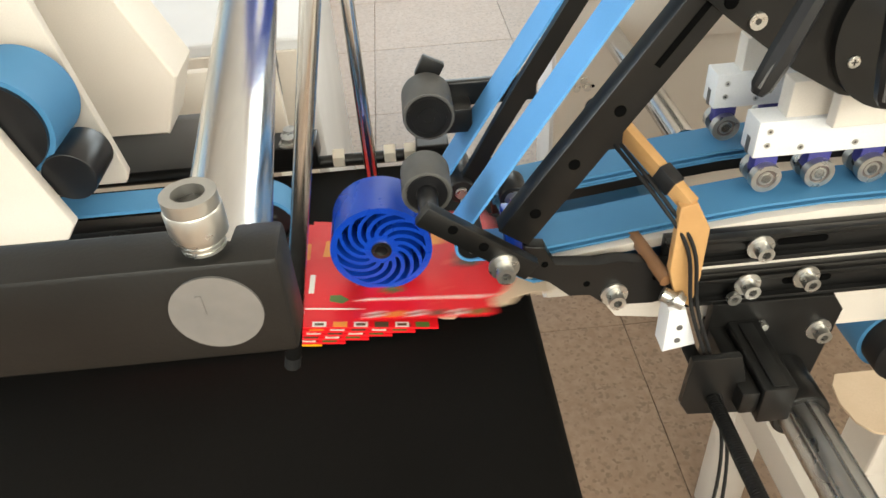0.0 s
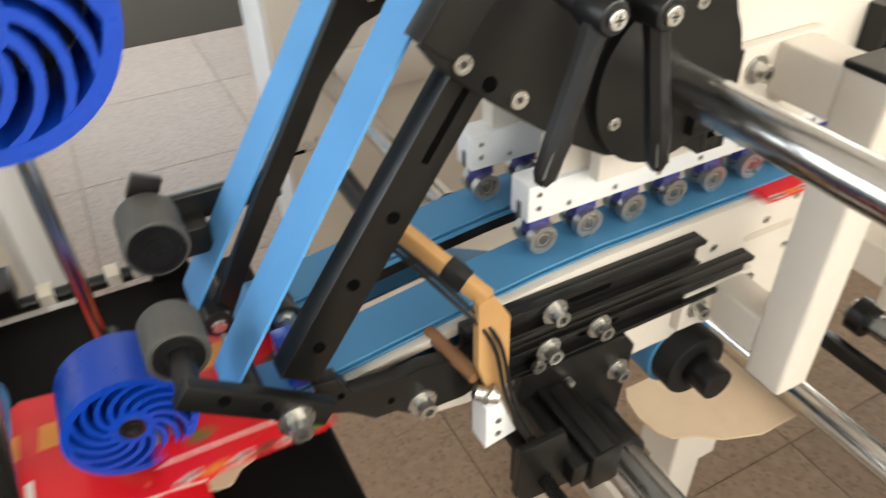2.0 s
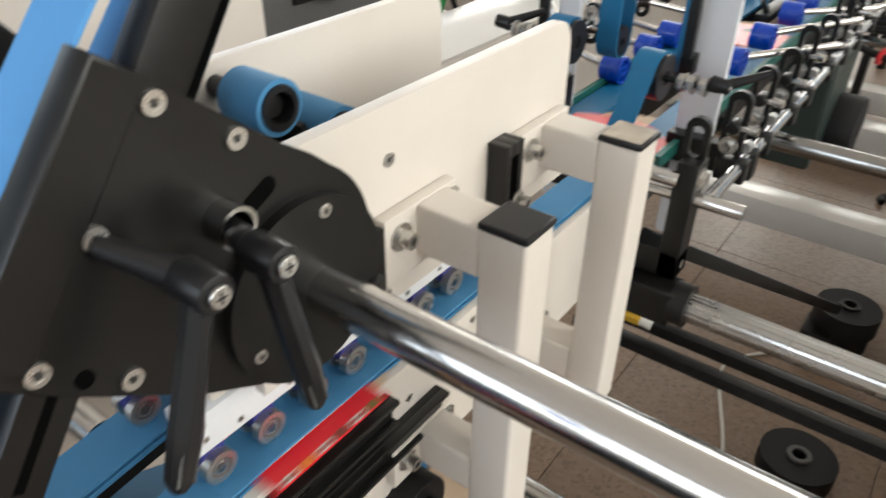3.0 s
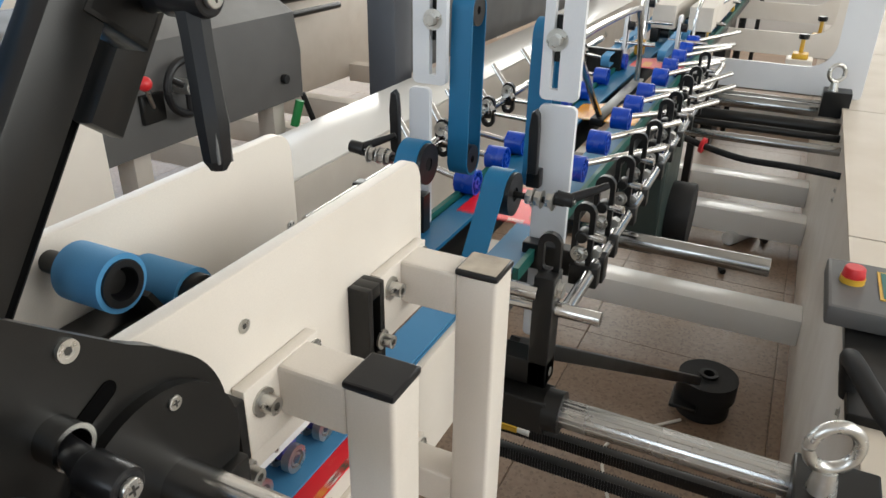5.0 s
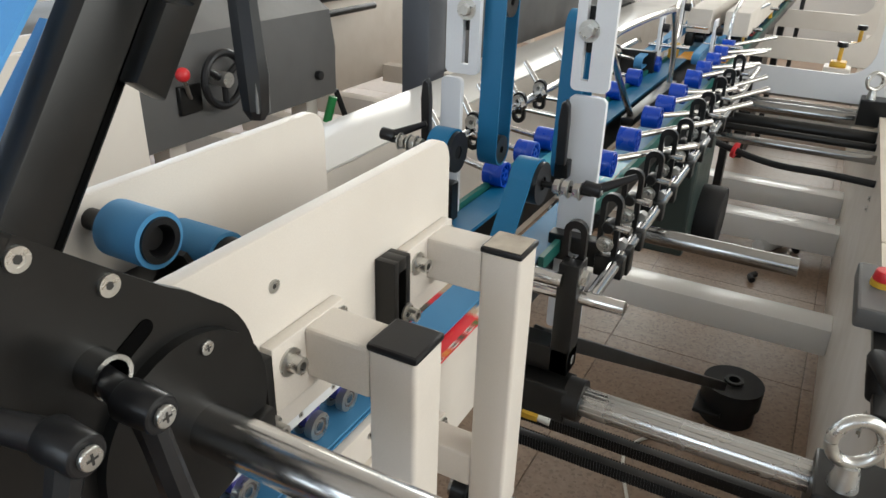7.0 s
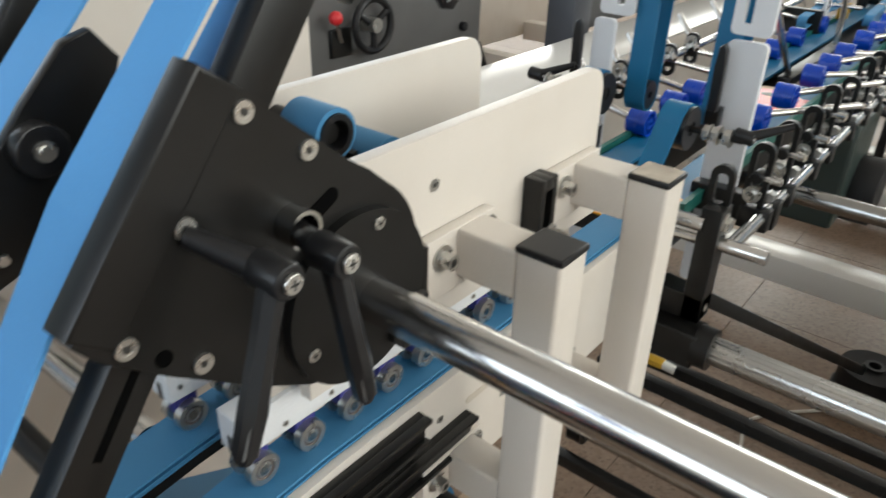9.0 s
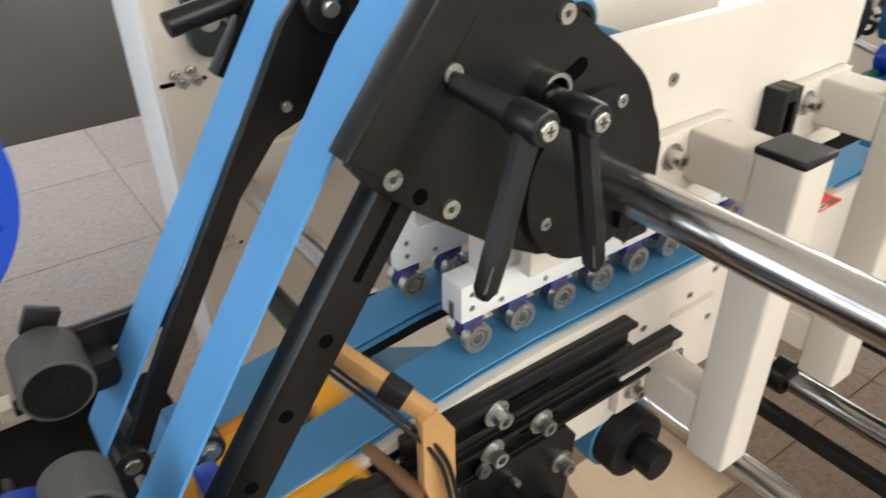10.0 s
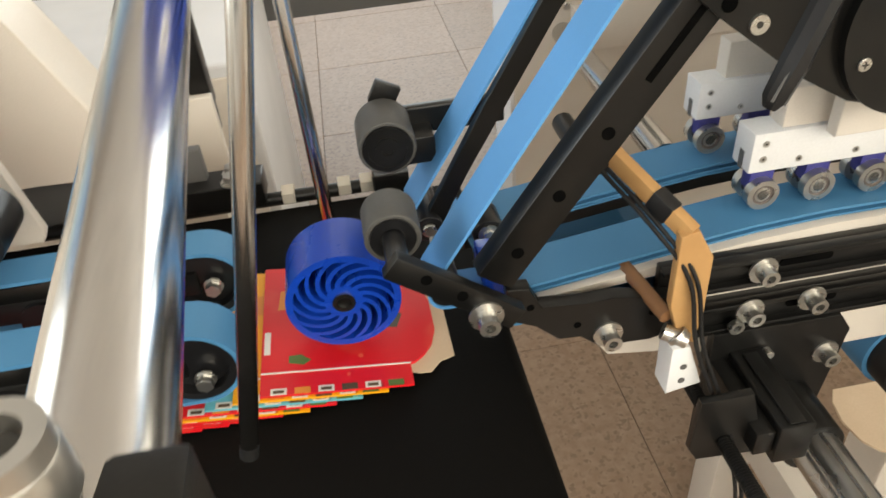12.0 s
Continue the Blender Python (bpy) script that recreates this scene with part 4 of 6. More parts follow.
def carton(name, mat, x, y, z, label, turn=0.0):
    """A flat folded carton: glued body, paler flap at its trailing end, printed strip along the near edge."""
    th = thing(name, label, "carton", (x, y, z), "cartons")
    L, W, T = 0.125, 0.160, 0.0024

    def put(nm, pts, z0, z1, mt, lb=""):
        bm = B()
        prism(bm, [(x + a, y + b) for a, b in pts], z + z0, z + z1, 0, "z")
        return part(nm, bm, mt, th, lb)
    put("body", [(-L / 2, -W / 2 + 0.024), (L / 2 - 0.004, -W / 2 + 0.024), (L / 2, -W / 2 + 0.025), (L / 2 + 0.009, -W / 2 + 0.033), (L / 2 + 0.017, -W / 2 + 0.045), (L / 2 + 0.022, -W / 2 + 0.062), (L / 2 + 0.022, 0.02), (L / 2 + 0.012, W / 2 - 0.02), (L / 2, W / 2), (-L / 2, W / 2)], 0, T, mat)
    put("side_panel", [(-L / 2, -W / 2), (L / 2 - 0.004, -W / 2), (L / 2 - 0.004, -W / 2 + 0.0238), (-L / 2, -W / 2 + 0.0238)], 0, T - 0.0004, mat)
    put("flap", [(L / 2 - 0.02, -W / 2 + 0.022), (L / 2 + 0.002, -W / 2 + 0.014), (L / 2 + 0.012, -W / 2 + 0.014), (L / 2 + 0.022, -W / 2 + 0.026), (L / 2 + 0.034, -W / 2 + 0.030), (L / 2 + 0.050, -W / 2 + 0.028), (L / 2 + 0.058, -W / 2 + 0.036), (L / 2 + 0.060, -W / 2 + 0.058), (L / 2 + 0.050, 0.03), (L / 2 + 0.03, W / 2 - 0.03), (L / 2 - 0.01, W / 2 - 0.02)], -0.0012, -0.0002, CARD, "bare board flap")
    put("crease", [(-L / 2, -W / 2 + 0.0232), (L / 2 - 0.004, -W / 2 + 0.0232), (L / 2 - 0.004, -W / 2 + 0.0246), (-L / 2, -W / 2 + 0.0246)], T - 0.0006, T + 0.0002, INK_WHITE)
    inks = (INK_WHITE, INK_ORANGE, INK_WHITE, INK_DARK, INK_WHITE, INK_GREEN)
    for i, mt in enumerate(inks):
        x0, y0 = -L / 2 + 0.008 + 0.0185 * i, -W / 2 + 0.0004
        put("print_mark", [(x0, y0), (x0 + 0.0125, y0), (x0 + 0.0125, y0 + 0.0065), (x0, y0 + 0.0065)], T - 0.0004, T - 0.0001, mt)
        if mt is INK_WHITE:
            put("print_bar", [(x0 + 0.002, y0 + 0.0015), (x0 + 0.0105, y0 + 0.0015), (x0 + 0.0105, y0 + 0.0045), (x0 + 0.002, y0 + 0.0045)], T - 0.0001, T + 0.0001, INK_DARK)
    put("print_mark", [(-L / 2 + 0.002, -W / 2 + 0.045), (-L / 2 + 0.007, -W / 2 + 0.045), (-L / 2 + 0.007, -W / 2 + 0.072), (-L / 2 + 0.002, -W / 2 + 0.072)], T, T + 0.0002, INK_WHITE)
    put("print_mark", [(-L / 2 + 0.022, -W / 2 + 0.034), (-L / 2 + 0.034, -W / 2 + 0.031), (-L / 2 + 0.040, -W / 2 + 0.036), (-L / 2 + 0.032, -W / 2 + 0.043), (-L / 2 + 0.022, -W / 2 + 0.042)], T, T + 0.0002, INK_GREEN)
    put("print_mark", [(0.03, -0.01), (0.052, -0.012), (0.058, 0.004), (0.046, 0.018), (0.032, 0.012)], T, T + 0.0002, INK_DARK)
    put("print_mark", [(-0.05, 0.02), (0.02, 0.024), (0.022, 0.05), (-0.048, 0.046)], T, T + 0.0002, INK_ORANGE)
    return th


# ---- upper delivery belts and white plates of the next section ----
for y0, y1, cz, nm in ((-0.008, 0.030, 0.863, "blue flat belt loop pressing on the stack, in front"), (0.088, 0.122, 0.862, "blue flat belt loop pressing on the stack, behind")):
    th = thing("press_belt", nm, "belt", (-0.07, y0, cz), "press belts")
    bm = B()
    belt_loop(bm, (-0.52, cz), (-0.068, cz), 0.0300, y0, y1, 0.0034, 14)
    part("belt", bm, BELT, th, smooth=40)
    bm = B()
    tube(bm, (-0.068, y0 + 0.001, cz), (-0.068, y1 - 0.001, cz), 0.0298, 0.024, 32)
    cyl(bm, (-0.068, y0 + 0.010, cz), (-0.068, y1 - 0.006, cz), 0.0242, 28)
    rl = part("end_roller", bm, PLASTIC, th)
    bolt(rl, (-0.064, y0 + 0.006, cz - 0.014 if y0 < 0.05 else cz - 0.004), 0.0065, 0.009, 0.008, "hex")
    bm = B()
    box(bm, -0.30, -0.075, y0 + 0.006, y1 - 0.006, cz - 0.012, cz + 0.010, 0.002)
    part("carrier_bar", bm, BLACK, th)
    for x in (-0.135, -0.20):
        bm = B()
        cyl(bm, (x, y0 + 0.002, cz - 0.011), (x, y1 - 0.002, cz - 0.011), 0.0185, 24)
        part("support_roller", bm, PLASTIC, th)

for y, xs, nm in ((0.055, ((-0.9, 0.893), (-0.225, 0.893), (-0.214, 0.908), (-0.26, 1.06), (-0.275, 1.14), (-0.9, 1.14)), "cream painted press frame plate, in front"), (0.155, ((-0.9, 0.885), (-0.205, 0.885), (-0.200, 0.895), (-0.236, 1.12), (-0.9, 1.12)), "cream painted press frame plate, behind")):
    th = thing("press_plate", nm, "machine plate", (-0.5, y, 0.9), "press plates")
    bm = B()
    prism(bm, list(xs), y, y + 0.010, 0.001)
    part("plate", bm, WHITE, th)
    if y > 0.1:
        continue
    bm = B()
    cyl(bm, (-0.25, y + 0.012, 0.994), (-0.25, y + 0.085, 0.994), 0.040, 36)
    dr = part("drum", bm, PLASTIC, th)
    bm = B()
    tube(bm, (-0.25, y + 0.016, 0.994), (-0.25, y + 0.080, 0.994), 0.0445, 0.040, 40)
    part("drum_belt", bm, BELT, dr, "blue belt")
    bm = B()
    cyl(bm, (-0.208, y + 0.012, 0.947), (-0.208, y + 0.06, 0.947), 0.022, 30, bev=0.001)
    part("idler", bm, PLASTIC, th)
th = thing("corner_cover", "white folded sheet-metal corner cover", "cover", (-0.4, 0.3, 0.87))
bm = B()
prism(bm, [(-0.9, 0.86), (-0.245, 0.872), (-0.195, 0.868), (-0.168, 0.935), (-0.212, 1.03), (-0.26, 1.12), (-0.9, 1.12)], 0.28, 0.355, 0.003)
part("cover", bm, WHITE, th)
bm = B()
box(bm, -0.196, -0.184, 0.34, 0.352, 0.90, 0.96, 0.001)
part("lip", bm, WHITE, th)
th = thing("rear_rail", "cream painted rear rail with drilled holes", "machine rail", (-0.5, 0.47, 0.7))
bm = B()
box(bm, -1.4, -0.098, 0.46, 0.475, 0.72, 0.862, 0.002)
part("rail", bm, WHITE, th)
bm = B()
box(bm, -1.4, -0.102, 0.4755, 0.505, 0.80, 0.842, 0.002)
box(bm, -0.125, -0.100, 0.4755, 0.505, 0.84, 1.06, 0.002)
part("dark_bar", bm, BLACK, th)
for x in (-0.195, -0.32):
    bm = B()
    cyl(bm, (x, 0.4595, 0.79), (x, 0.461, 0.79), 0.006, 16)
    part("hole", bm, RECESS_SHADE, th)
bm = B()
box(bm, -1.3, -1.2, 0.46, 0.6, 0, 0.8, 0.003)
part("leg", bm, WHITE, th)
bm = B()
box(bm, -0.22, -0.13, 0.506, 0.6, 0, 0.8, 0.003)
part("leg", bm, WHITE, th)
th = thing("rear_box", "pale grey and white cabinet on the floor behind", "cabinet", (-0.4, 1.0, 0.3))
bm = B()
box(bm, -0.9, -0.085, 0.72, 1.2, 0.0, 0.80, 0.006)
part("body", bm, PALE, th)
bm = B()
box(bm, -0.88, -0.105, 0.712, 0.72, 0.5, 0.78, 0.002)
part("door", bm, WHITE, th)

# ---- rear housing panel ----
th = thing("side_housing", "cream side housing panel with slotted screws, its end face greyed for shade", "machine housing", (0.55, 0.52, 0.0))
bm = B()
box(bm, 0.290, 0.845, 0.500, 0.510, 0.36, 1.165, 0.002)
pn = part("panel", bm, WHITE, th)
# end face of the housing; its shade is put into the grey colour
bm = B()
box(bm, 0.284, 0.2925, 0.502, 0.60, 0.36, 1.170, 0.002)
part("edge", bm, PALE, th, "edge post, coloured pale grey for its shaded side")
bm = B()
box(bm, 0.77, 0.85, 0.51, 0.60, 0.0, 0.36)
part("foot", bm, PALE, th)
bm = B()
box(bm, 0.2925, 0.845, 0.59, 0.60, 0.36, 1.165, 0.002)
part("back", bm, WHITE, th)
for cx, cz in ((0.317, 0.997), (0.322, 0.775), (0.70, 1.08)):
    for dx, dz in ((-0.008, 0.006), (0.010, 0.008), (0.0, -0.004), (0.016, -0.004)):
        bolt(pn, (cx + dx, 0.500, cz + dz), 0.0048, 0.003, 0.0065, "round", name="screw")
    for dx in (-0.018, 0.018):
        bm = B()
        prism(bm, rounded(cx + dx - 0.009, cx + dx + 0.009, cz - 0.0055, cz - 0.0005, 0.0024, 4), 0.4993, 0.5005)
        part("slot", bm, RECESS_SHADE, pn)
for x, z in ((0.394, 0.849), (0.407, 1.02), (0.47, 0.86), (0.36, 0.90)):
    bolt(pn, (x, 0.500, z), 0.005, 0.0025, 0, "round", name="screw")
bm = B()
box(bm, 0.365, 0.845, 0.488, 0.4995, 0.84, 0.90, 0.001)
part("ledge", bm, WHITE, pn)
th = thing("gear_motor", "dark green gear motor with a round ringed cover on the housing", "motor", (0.395, 0.49, 1.09))
bm = B()
prism(bm, rounded(0.330, 0.470, 1.020, 1.175, 0.02, 5), 0.482, 0.4995, 0.003)
part("body", bm, DARKGREEN, th)
for r0, r1, dy in ((0.046, 0.041, 0.010), (0.034, 0.030, 0.007)):
    bm = B()
    tube(bm, (0.395, 0.482 - dy, 1.093), (0.395, 0.4825, 1.093), r0, r1, 36)
    part("cover_ring", bm, GREY, th)
bm = B()
cyl(bm, (0.395, 0.468, 1.093), (0.395, 0.4825, 1.093), 0.013, 20, bev=0.002)
part("hub", bm, STEEL, th)
for x, z in ((0.440, 1.125), (0.352, 1.060)):
    bolt(th, (x, 0.482, z), 0.010, 0.008, 0.012, "hex")
bm = B()
box(bm, 0.372, 0.382, 0.478, 0.4825, 1.128, 1.138, 0.001)
part("green_lamp", bm, GREEN, th, "small green indicator")
th = thing("tie_rod", "grey steel tie rod between carrier and housing", "rod", (0.34, 0.3, 0.88))
bm = B()
cyl(bm, (0.355, 0.17, 0.865), (0.355, 0.50, 0.865), 0.014, 24)
part("rod", bm, CHROME, th)
bm = B()
cyl(bm, (0.295, 0.17, 0.845), (0.295, 0.30, 0.845), 0.012, 20)
part("stub", bm, BLACK, th)
th = thing("belt_pulley", "blue-belted black pulley between the carrier plates", "pulley", (0.50, 0.08, 1.1))
for x, y0, y1, z, r in ((0.513, 0.088, 0.136, 1.112, 0.0212), (0.577, 0.092, 0.150, 1.070, 0.0212)):
    bm = B()
    tube(bm, (x, y0 + 0.006, z), (x, y1, z), r, r - 0.004, 36)
    part("belt_wrap", bm, BELT, th, "blue belt")
    bm = B()
    tube(bm, (x, y0 + 0.004, z), (x, y1 - 0.002, z), r - 0.0042, 0.012, 36)
    part("drum", bm, PLASTIC, th)
bm = B()
box(bm, 0.46, 0.62, 0.125, 0.164, 1.02, 1.06, 0.002)
cyl(bm, (0.513, 0.10, 1.112), (0.513, 0.165, 1.112), 0.0085, 18)
cyl(bm, (0.577, 0.090, 1.070), (0.577, 0.165, 1.070), 0.0175, 24, bev=0.002)
prism(bm, [(0.540, 1.090), (0.560, 1.055), (0.556, 1.053), (0.536, 1.088)], 0.10, 0.15)
part("mount", bm, BLACK, th)

# ---- machine frame ----
fr_ = thing("machine_frame", "cream machine side frame with cross beams", "machine frame", (2.5, -0.47, 0.0), kind="")
bm = B()
box(bm, 0.72, 7.5, -0.478, -0.465, 0.0, 0.70, 0.002)
wl = part("side_wall", bm, WHITE, fr_)
for i in range(9):
    for z in (0.60, 0.57):
        bolt(wl, (1.35 + 0.55 * i, -0.465, z), 0.006, 0.006, 0.010, "hex", (0, 1, 0))
for i in range(6):
    x0 = 0.72 + 1.13 * i
    bm = B()
    box(bm, x0 + 0.003, x0 + 1.127, -1.05, -0.462, 0.701, 0.708, 0.0015)
    part("top_cover", bm, BEIGE, fr_)
bm = B()
box(bm, 0.72, 7.5, -1.05, -1.035, 0.0, 0.70)
part("outer_wall", bm, WHITE, fr_)
for x, z0, z1 in ((2.36, 0.118, 0.207), (3.30, 0.05, 0.15), (3.75, 0.05, 0.15), (5.2, 0.05, 0.15)):
    bm = B()
    box(bm, x, x + 0.11, -0.465, 0.77, z0, z1, 0.004)
    part("cross_beam", bm, GLOSS_WHITE, fr_)
bm = B()
box(bm, 1.10, 7.5, 0.765, 1.02, 0.701, 0.709, 0.002)
part("rear_cover", bm, GLOSS_WHITE, fr_)
bm = B()
box(bm, 1.10, 7.5, 1.005, 1.02, 0.0, 0.70, 0.002)
part("back_wall", bm, WHITE, fr_)
bm = B()
box(bm, 1.10, 7.5, 0.765, 0.778, 0.0, 0.70, 0.002)
rw = part("rear_wall", bm, WHITE, fr_)
for i in range(7):
    for dx in (0, 0.03):
        bolt(rw, (1.55 + dx + 0.62 * i, 0.765, 0.60 - dx * 0.6), 0.008, 0.006, 0.013, "hex")
bm = B()
box(bm, 0.72, 0.74, -1.05, -0.465, 0.0, 0.70)
part("end_wall", bm, WHITE, fr_)


def shaft(x, y0, y1, z, r, mat, label):
    th = thing("cross_shaft", label, "shaft", (x, y0, z), "cross shafts")
    bm = B()
    cyl(bm, (x, y0, z), (x, y1, z), r, 28, bev=r * 0.06)
    part("shaft", bm, mat, th)
    bm = B()
    tube(bm, (x, y1 - 0.030, z), (x, y1 - 0.008, z), r + 0.010, r - 0.001, 24)
    part("end_collar", bm, BLACK, th, "black collar")
    return th


s1 = shaft(0.965, -0.464, -0.075, 0.747, 0.0185, SHAFTM, "polished ribbed steel cross shaft in a black block")
bm = B()
box(bm, 0.942, 0.988, -0.088, 0.02, 0.720, 0.770, 0.003)
part("block", bm, BLACK, s1)
bm = B()
for a in range(0, 200, 20):
    ca, sa = math.cos(radians(a)), math.sin(radians(a))
    cyl(bm, (0.965 + 0.0182 * ca, -0.46, 0.747 + 0.0182 * sa), (0.965 + 0.0182 * ca, -0.10, 0.747 + 0.0182 * sa), 0.0012, 6)
part("ribs", bm, SHAFTM, s1)
shaft(1.36, -0.315, 0.10, 0.825, 0.015, DARKSTEEL, "grey steel cross shaft with a free end")
for i, (x, z, r, mt) in enumerate(((2.63, 0.66, 0.014, DARKSTEEL), (2.77, 0.66, 0.012, BLACK), (2.88, 0.66, 0.022, BLACK), (3.11, 0.66, 0.024, DARKSTEEL), (3.22, 0.66, 0.013, DARKSTEEL), (3.42, 0.66, 0.020, DARKSTEEL))):
    shaft(x, -0.464, 0.10, z, r, mt, "steel cross shaft between the side frames" if mt is DARKSTEEL else "black cross shaft between the side frames")
# racks along the shaft
for x, z in ((0.972, 0.65), (1.025, 0.648)):
    th = thing("toothed_rack", "black toothed rack bar crossing below", "rack", (x, -0.2, z), "racks")
    bm = B()
    box(bm, x - 0.007, x + 0.007, -0.464, 0.05, z - 0.009, z + 0.009, 0.001)
    part("bar", bm, BLACK, th)
    bm = B()
    for k in range(124):
        y = -0.455 + 0.004 * k
        for sx in (x - 0.0086, x + 0.0068):
            box(bm, sx, sx + 0.0018, y, y + 0.002, z - 0.008, z + 0.0095)
    tagged(part("teeth", bm, BLACK, th), kind="stuff")
th = thing("weight_pulley", "black double disc pulley lying on the floor", "pulley", (2.09, -0.245, 0.0))
bm = B()
tube(bm, (2.09, -0.245, 0.0), (2.09, -0.245, 0.055), 0.075, 0.014, 36)
tube(bm, (2.085, -0.247, 0.06), (2.085, -0.247, 0.12), 0.082, 0.016, 36)
part("disc", bm, RUBBER, th)
bm = B()
tube(bm, (2.085, -0.247, 0.12), (2.085, -0.247, 0.128), 0.026, 0.016, 28)
part("hub", bm, BLACK, th)
bm = B()
box(bm, 1.985, 2.09, -0.235, -0.16, 0.05, 0.062, 0.004)
part("foot", bm, BLACK, th)
th = thing("floor_disc", "black round disc with a steel hub lying on the floor", "disc", (1.545, -0.275, 0.0))
bm = B()
tube(bm, (1.545, -0.275, 0.0), (1.545, -0.275, 0.05), 0.082, 0.016, 36)
part("disc", bm, RUBBER, th)
bm = B()
tube(bm, (1.545, -0.275, 0.05), (1.545, -0.275, 0.056), 0.026, 0.016, 28)
part("hub", bm, GREY, th)
th = thing("brass_fitting", "small brass and white fitting beside the racks", "fitting", (1.02, -0.02, 0.64))
bm = B()
cyl(bm, (1.02, -0.005, 0.653), (1.02, -0.03, 0.653), 0.009, 6, bev=0.001)
part("nut", bm, YELLOW, th)
bm = B()
cyl(bm, (1.02, -0.03, 0.653), (1.02, -0.048, 0.651), 0.007, 14)
part("sleeve", bm, INK_WHITE, th)
th = thing("strap_bar", "black flat bar reaching down over the disc pulley", "bar", (1.6, -0.1, 0.3))
bm = B()
d0, d1 = Vector((1.06, 0.0, 0.765)), Vector((1.98, -0.225, 0.165))
q = (d1 - d0).to_track_quat("Z", "Y").to_matrix().to_4x4()
box(bm, -0.009, 0.009, -0.012, 0.012, 0, (d1 - d0).length, 0.002, Matrix.Translation(d0) @ q)
part("bar", bm, BLACK, th)
th = thing("floor_cable", "thin white cable lying on the floor", "cable", (1.6, -0.1, 0.0))
bm = B()
pipe(bm, [(2.0, -0.20, 0.006), (1.85, -0.06, 0.005), (1.74, -0.04, 0.005), (1.5, -0.13, 0.005), (1.25, -0.18, 0.005), (1.0, -0.16, 0.005), (0.8, -0.3, 0.005)], 0.0045, 8)
part("cable", bm, INK_WHITE, th)
th = thing("plastic_bottle", "crushed clear plastic bottle lying on the floor", "bottle", (3.35, -0.23, 0.0))
bm = B()
cyl(bm, (3.28, -0.18, 0.032), (3.42, -0.27, 0.030), 0.032, 20, 0.026, bev=0.006)
part("body", bm, CLEAR, th)
bm = B()
cyl(bm, (3.42, -0.27, 0.030), (3.45, -0.29, 0.029), 0.012, 14)
part("cap", bm, PLASTIC, th)
for x, y, a in ((3.02, -0.20, 0.6), (3.40, -0.33, 2.0)):
    bm = B()
    pipe(bm, [(x - 0.03, y, 0.013), (x, y + 0.012, 0.014), (x + 0.035, y - 0.004, 0.013)], 0.012, 10)
    alone("rubber_scrap", bm, RUBBER, "short black rubber scrap on the floor", "scrap", (x, y, 0.0), "rubber scraps")
th = thing("card_sheet", "bare cardboard blank leaning under the pulley", "cardboard", (0.5, 0.0, 0.4))
bm = B()
prism(bm, [(0.552, 0.088), (0.541, 0.072), (0.536, 0.045), (0.541, 0.018), (0.553, 0.003), (0.578, -0.006), (0.600, -0.024), (0.645, -0.040), (0.70, -0.040), (0.70, 0.088)], 0.572, 0.575, 0, "z")
part("sheet", bm, CARD, th)
bm = B()
box(bm, 0.585, 0.66, 0.02, 0.08, 0.46, 0.571, 0.004)
box(bm, 0.60, 0.65, 0.03, 0.07, 0.0, 0.46, 0.004)
part("shelf", bm, WHITE, th)
th = thing("low_beam", "cream cross beam under the outlet", "beam", (0.5, -0.2, 0.3))
bm = B()
box(bm, 0.536, 0.60, -0.46, 0.30, 0.34, 0.40, 0.003)
box(bm, 0.536, 0.60, -0.46, -0.40, 0.0, 0.34, 0.003)
box(bm, 0.545, 0.60, 0.24, 0.30, 0.0, 0.34, 0.003)
part("beam", bm, WHITE, th)
th = thing("under_shaft", "polished steel shaft under the carrier", "shaft", (0.66, -0.2, 0.6))
bm = B()
cyl(bm, (0.705, -0.464, 0.600), (0.705, 0.12, 0.600), 0.016, 24)
part("shaft", bm, CHROME, th)

shaft(0.905, -0.464, 0.05, 0.580, 0.016, DARKSTEEL, "worn steel cross shaft under the racks")

th = thing("flat_bar", "black flat cross bar under the shafts", "bar", (0.856, -0.2, 0.556))
bm = B()
box(bm, 0.848, 0.864, -0.464, 0.06, 0.544, 0.564, 0.001)
part("bar", bm, BLACK, th)

# lifting eye on its block
th = thing("lifting_eye", "galvanised lifting eye bolt on a black block", "eye bolt", (0.93, -0.42, 0.72))
c = Vector((0.93, -0.403, 0.836))
bm = B()
ring = [c + Vector((0.0255 * math.cos(a) * 0.35, -0.0255 * math.cos(a) * 0.94, 0.0275 * math.sin(a))) for a in [2 * math.pi * i / 24 for i in range(25)]]
pipe(bm, ring, 0.0072, 12)
part("ring", bm, STEEL, th)
bm = B()
cyl(bm, c + Vector((0, 0, -0.06)), c + Vector((0, 0, -0.03)), 0.016, 24, 0.011)
part("shank", bm, STEEL, th)
bm = B()
box(bm, 0.90, 0.985, -0.464, -0.375, 0.69, 0.777, 0.003)
part("block", bm, BLACK, th)
th = copy_thing(th, Matrix.Translation((3.02, -0.44, 0.70)) @ Matrix.Rotation(0, 4, "Z"))

# control box at the operator's rail
th = thing("control_box", "dark grey control box with a red stop button", "control box", (1.5, -0.55, 0.74))
bm = B()
box(bm, 1.405, 1.60, -0.74, -0.412, 0.7235, 0.760, 0.006)
part("case", bm, GREY, th)
# black panel added over the dark stretch of cover; no base is known
bm = B()
box(bm, 1.17, 1.60, -0.80, -0.445, 0.7075, 0.7225, 0.002)
part("base", bm, BLACK, th)
bm = B()
cyl(bm, (1.512, -0.449, 0.770), (1.512, -0.449, 0.788), 0.019, 24, 0.016, bev=0.002)
part("stop_button", bm, RED, th, "red mushroom stop button")
bm = B()
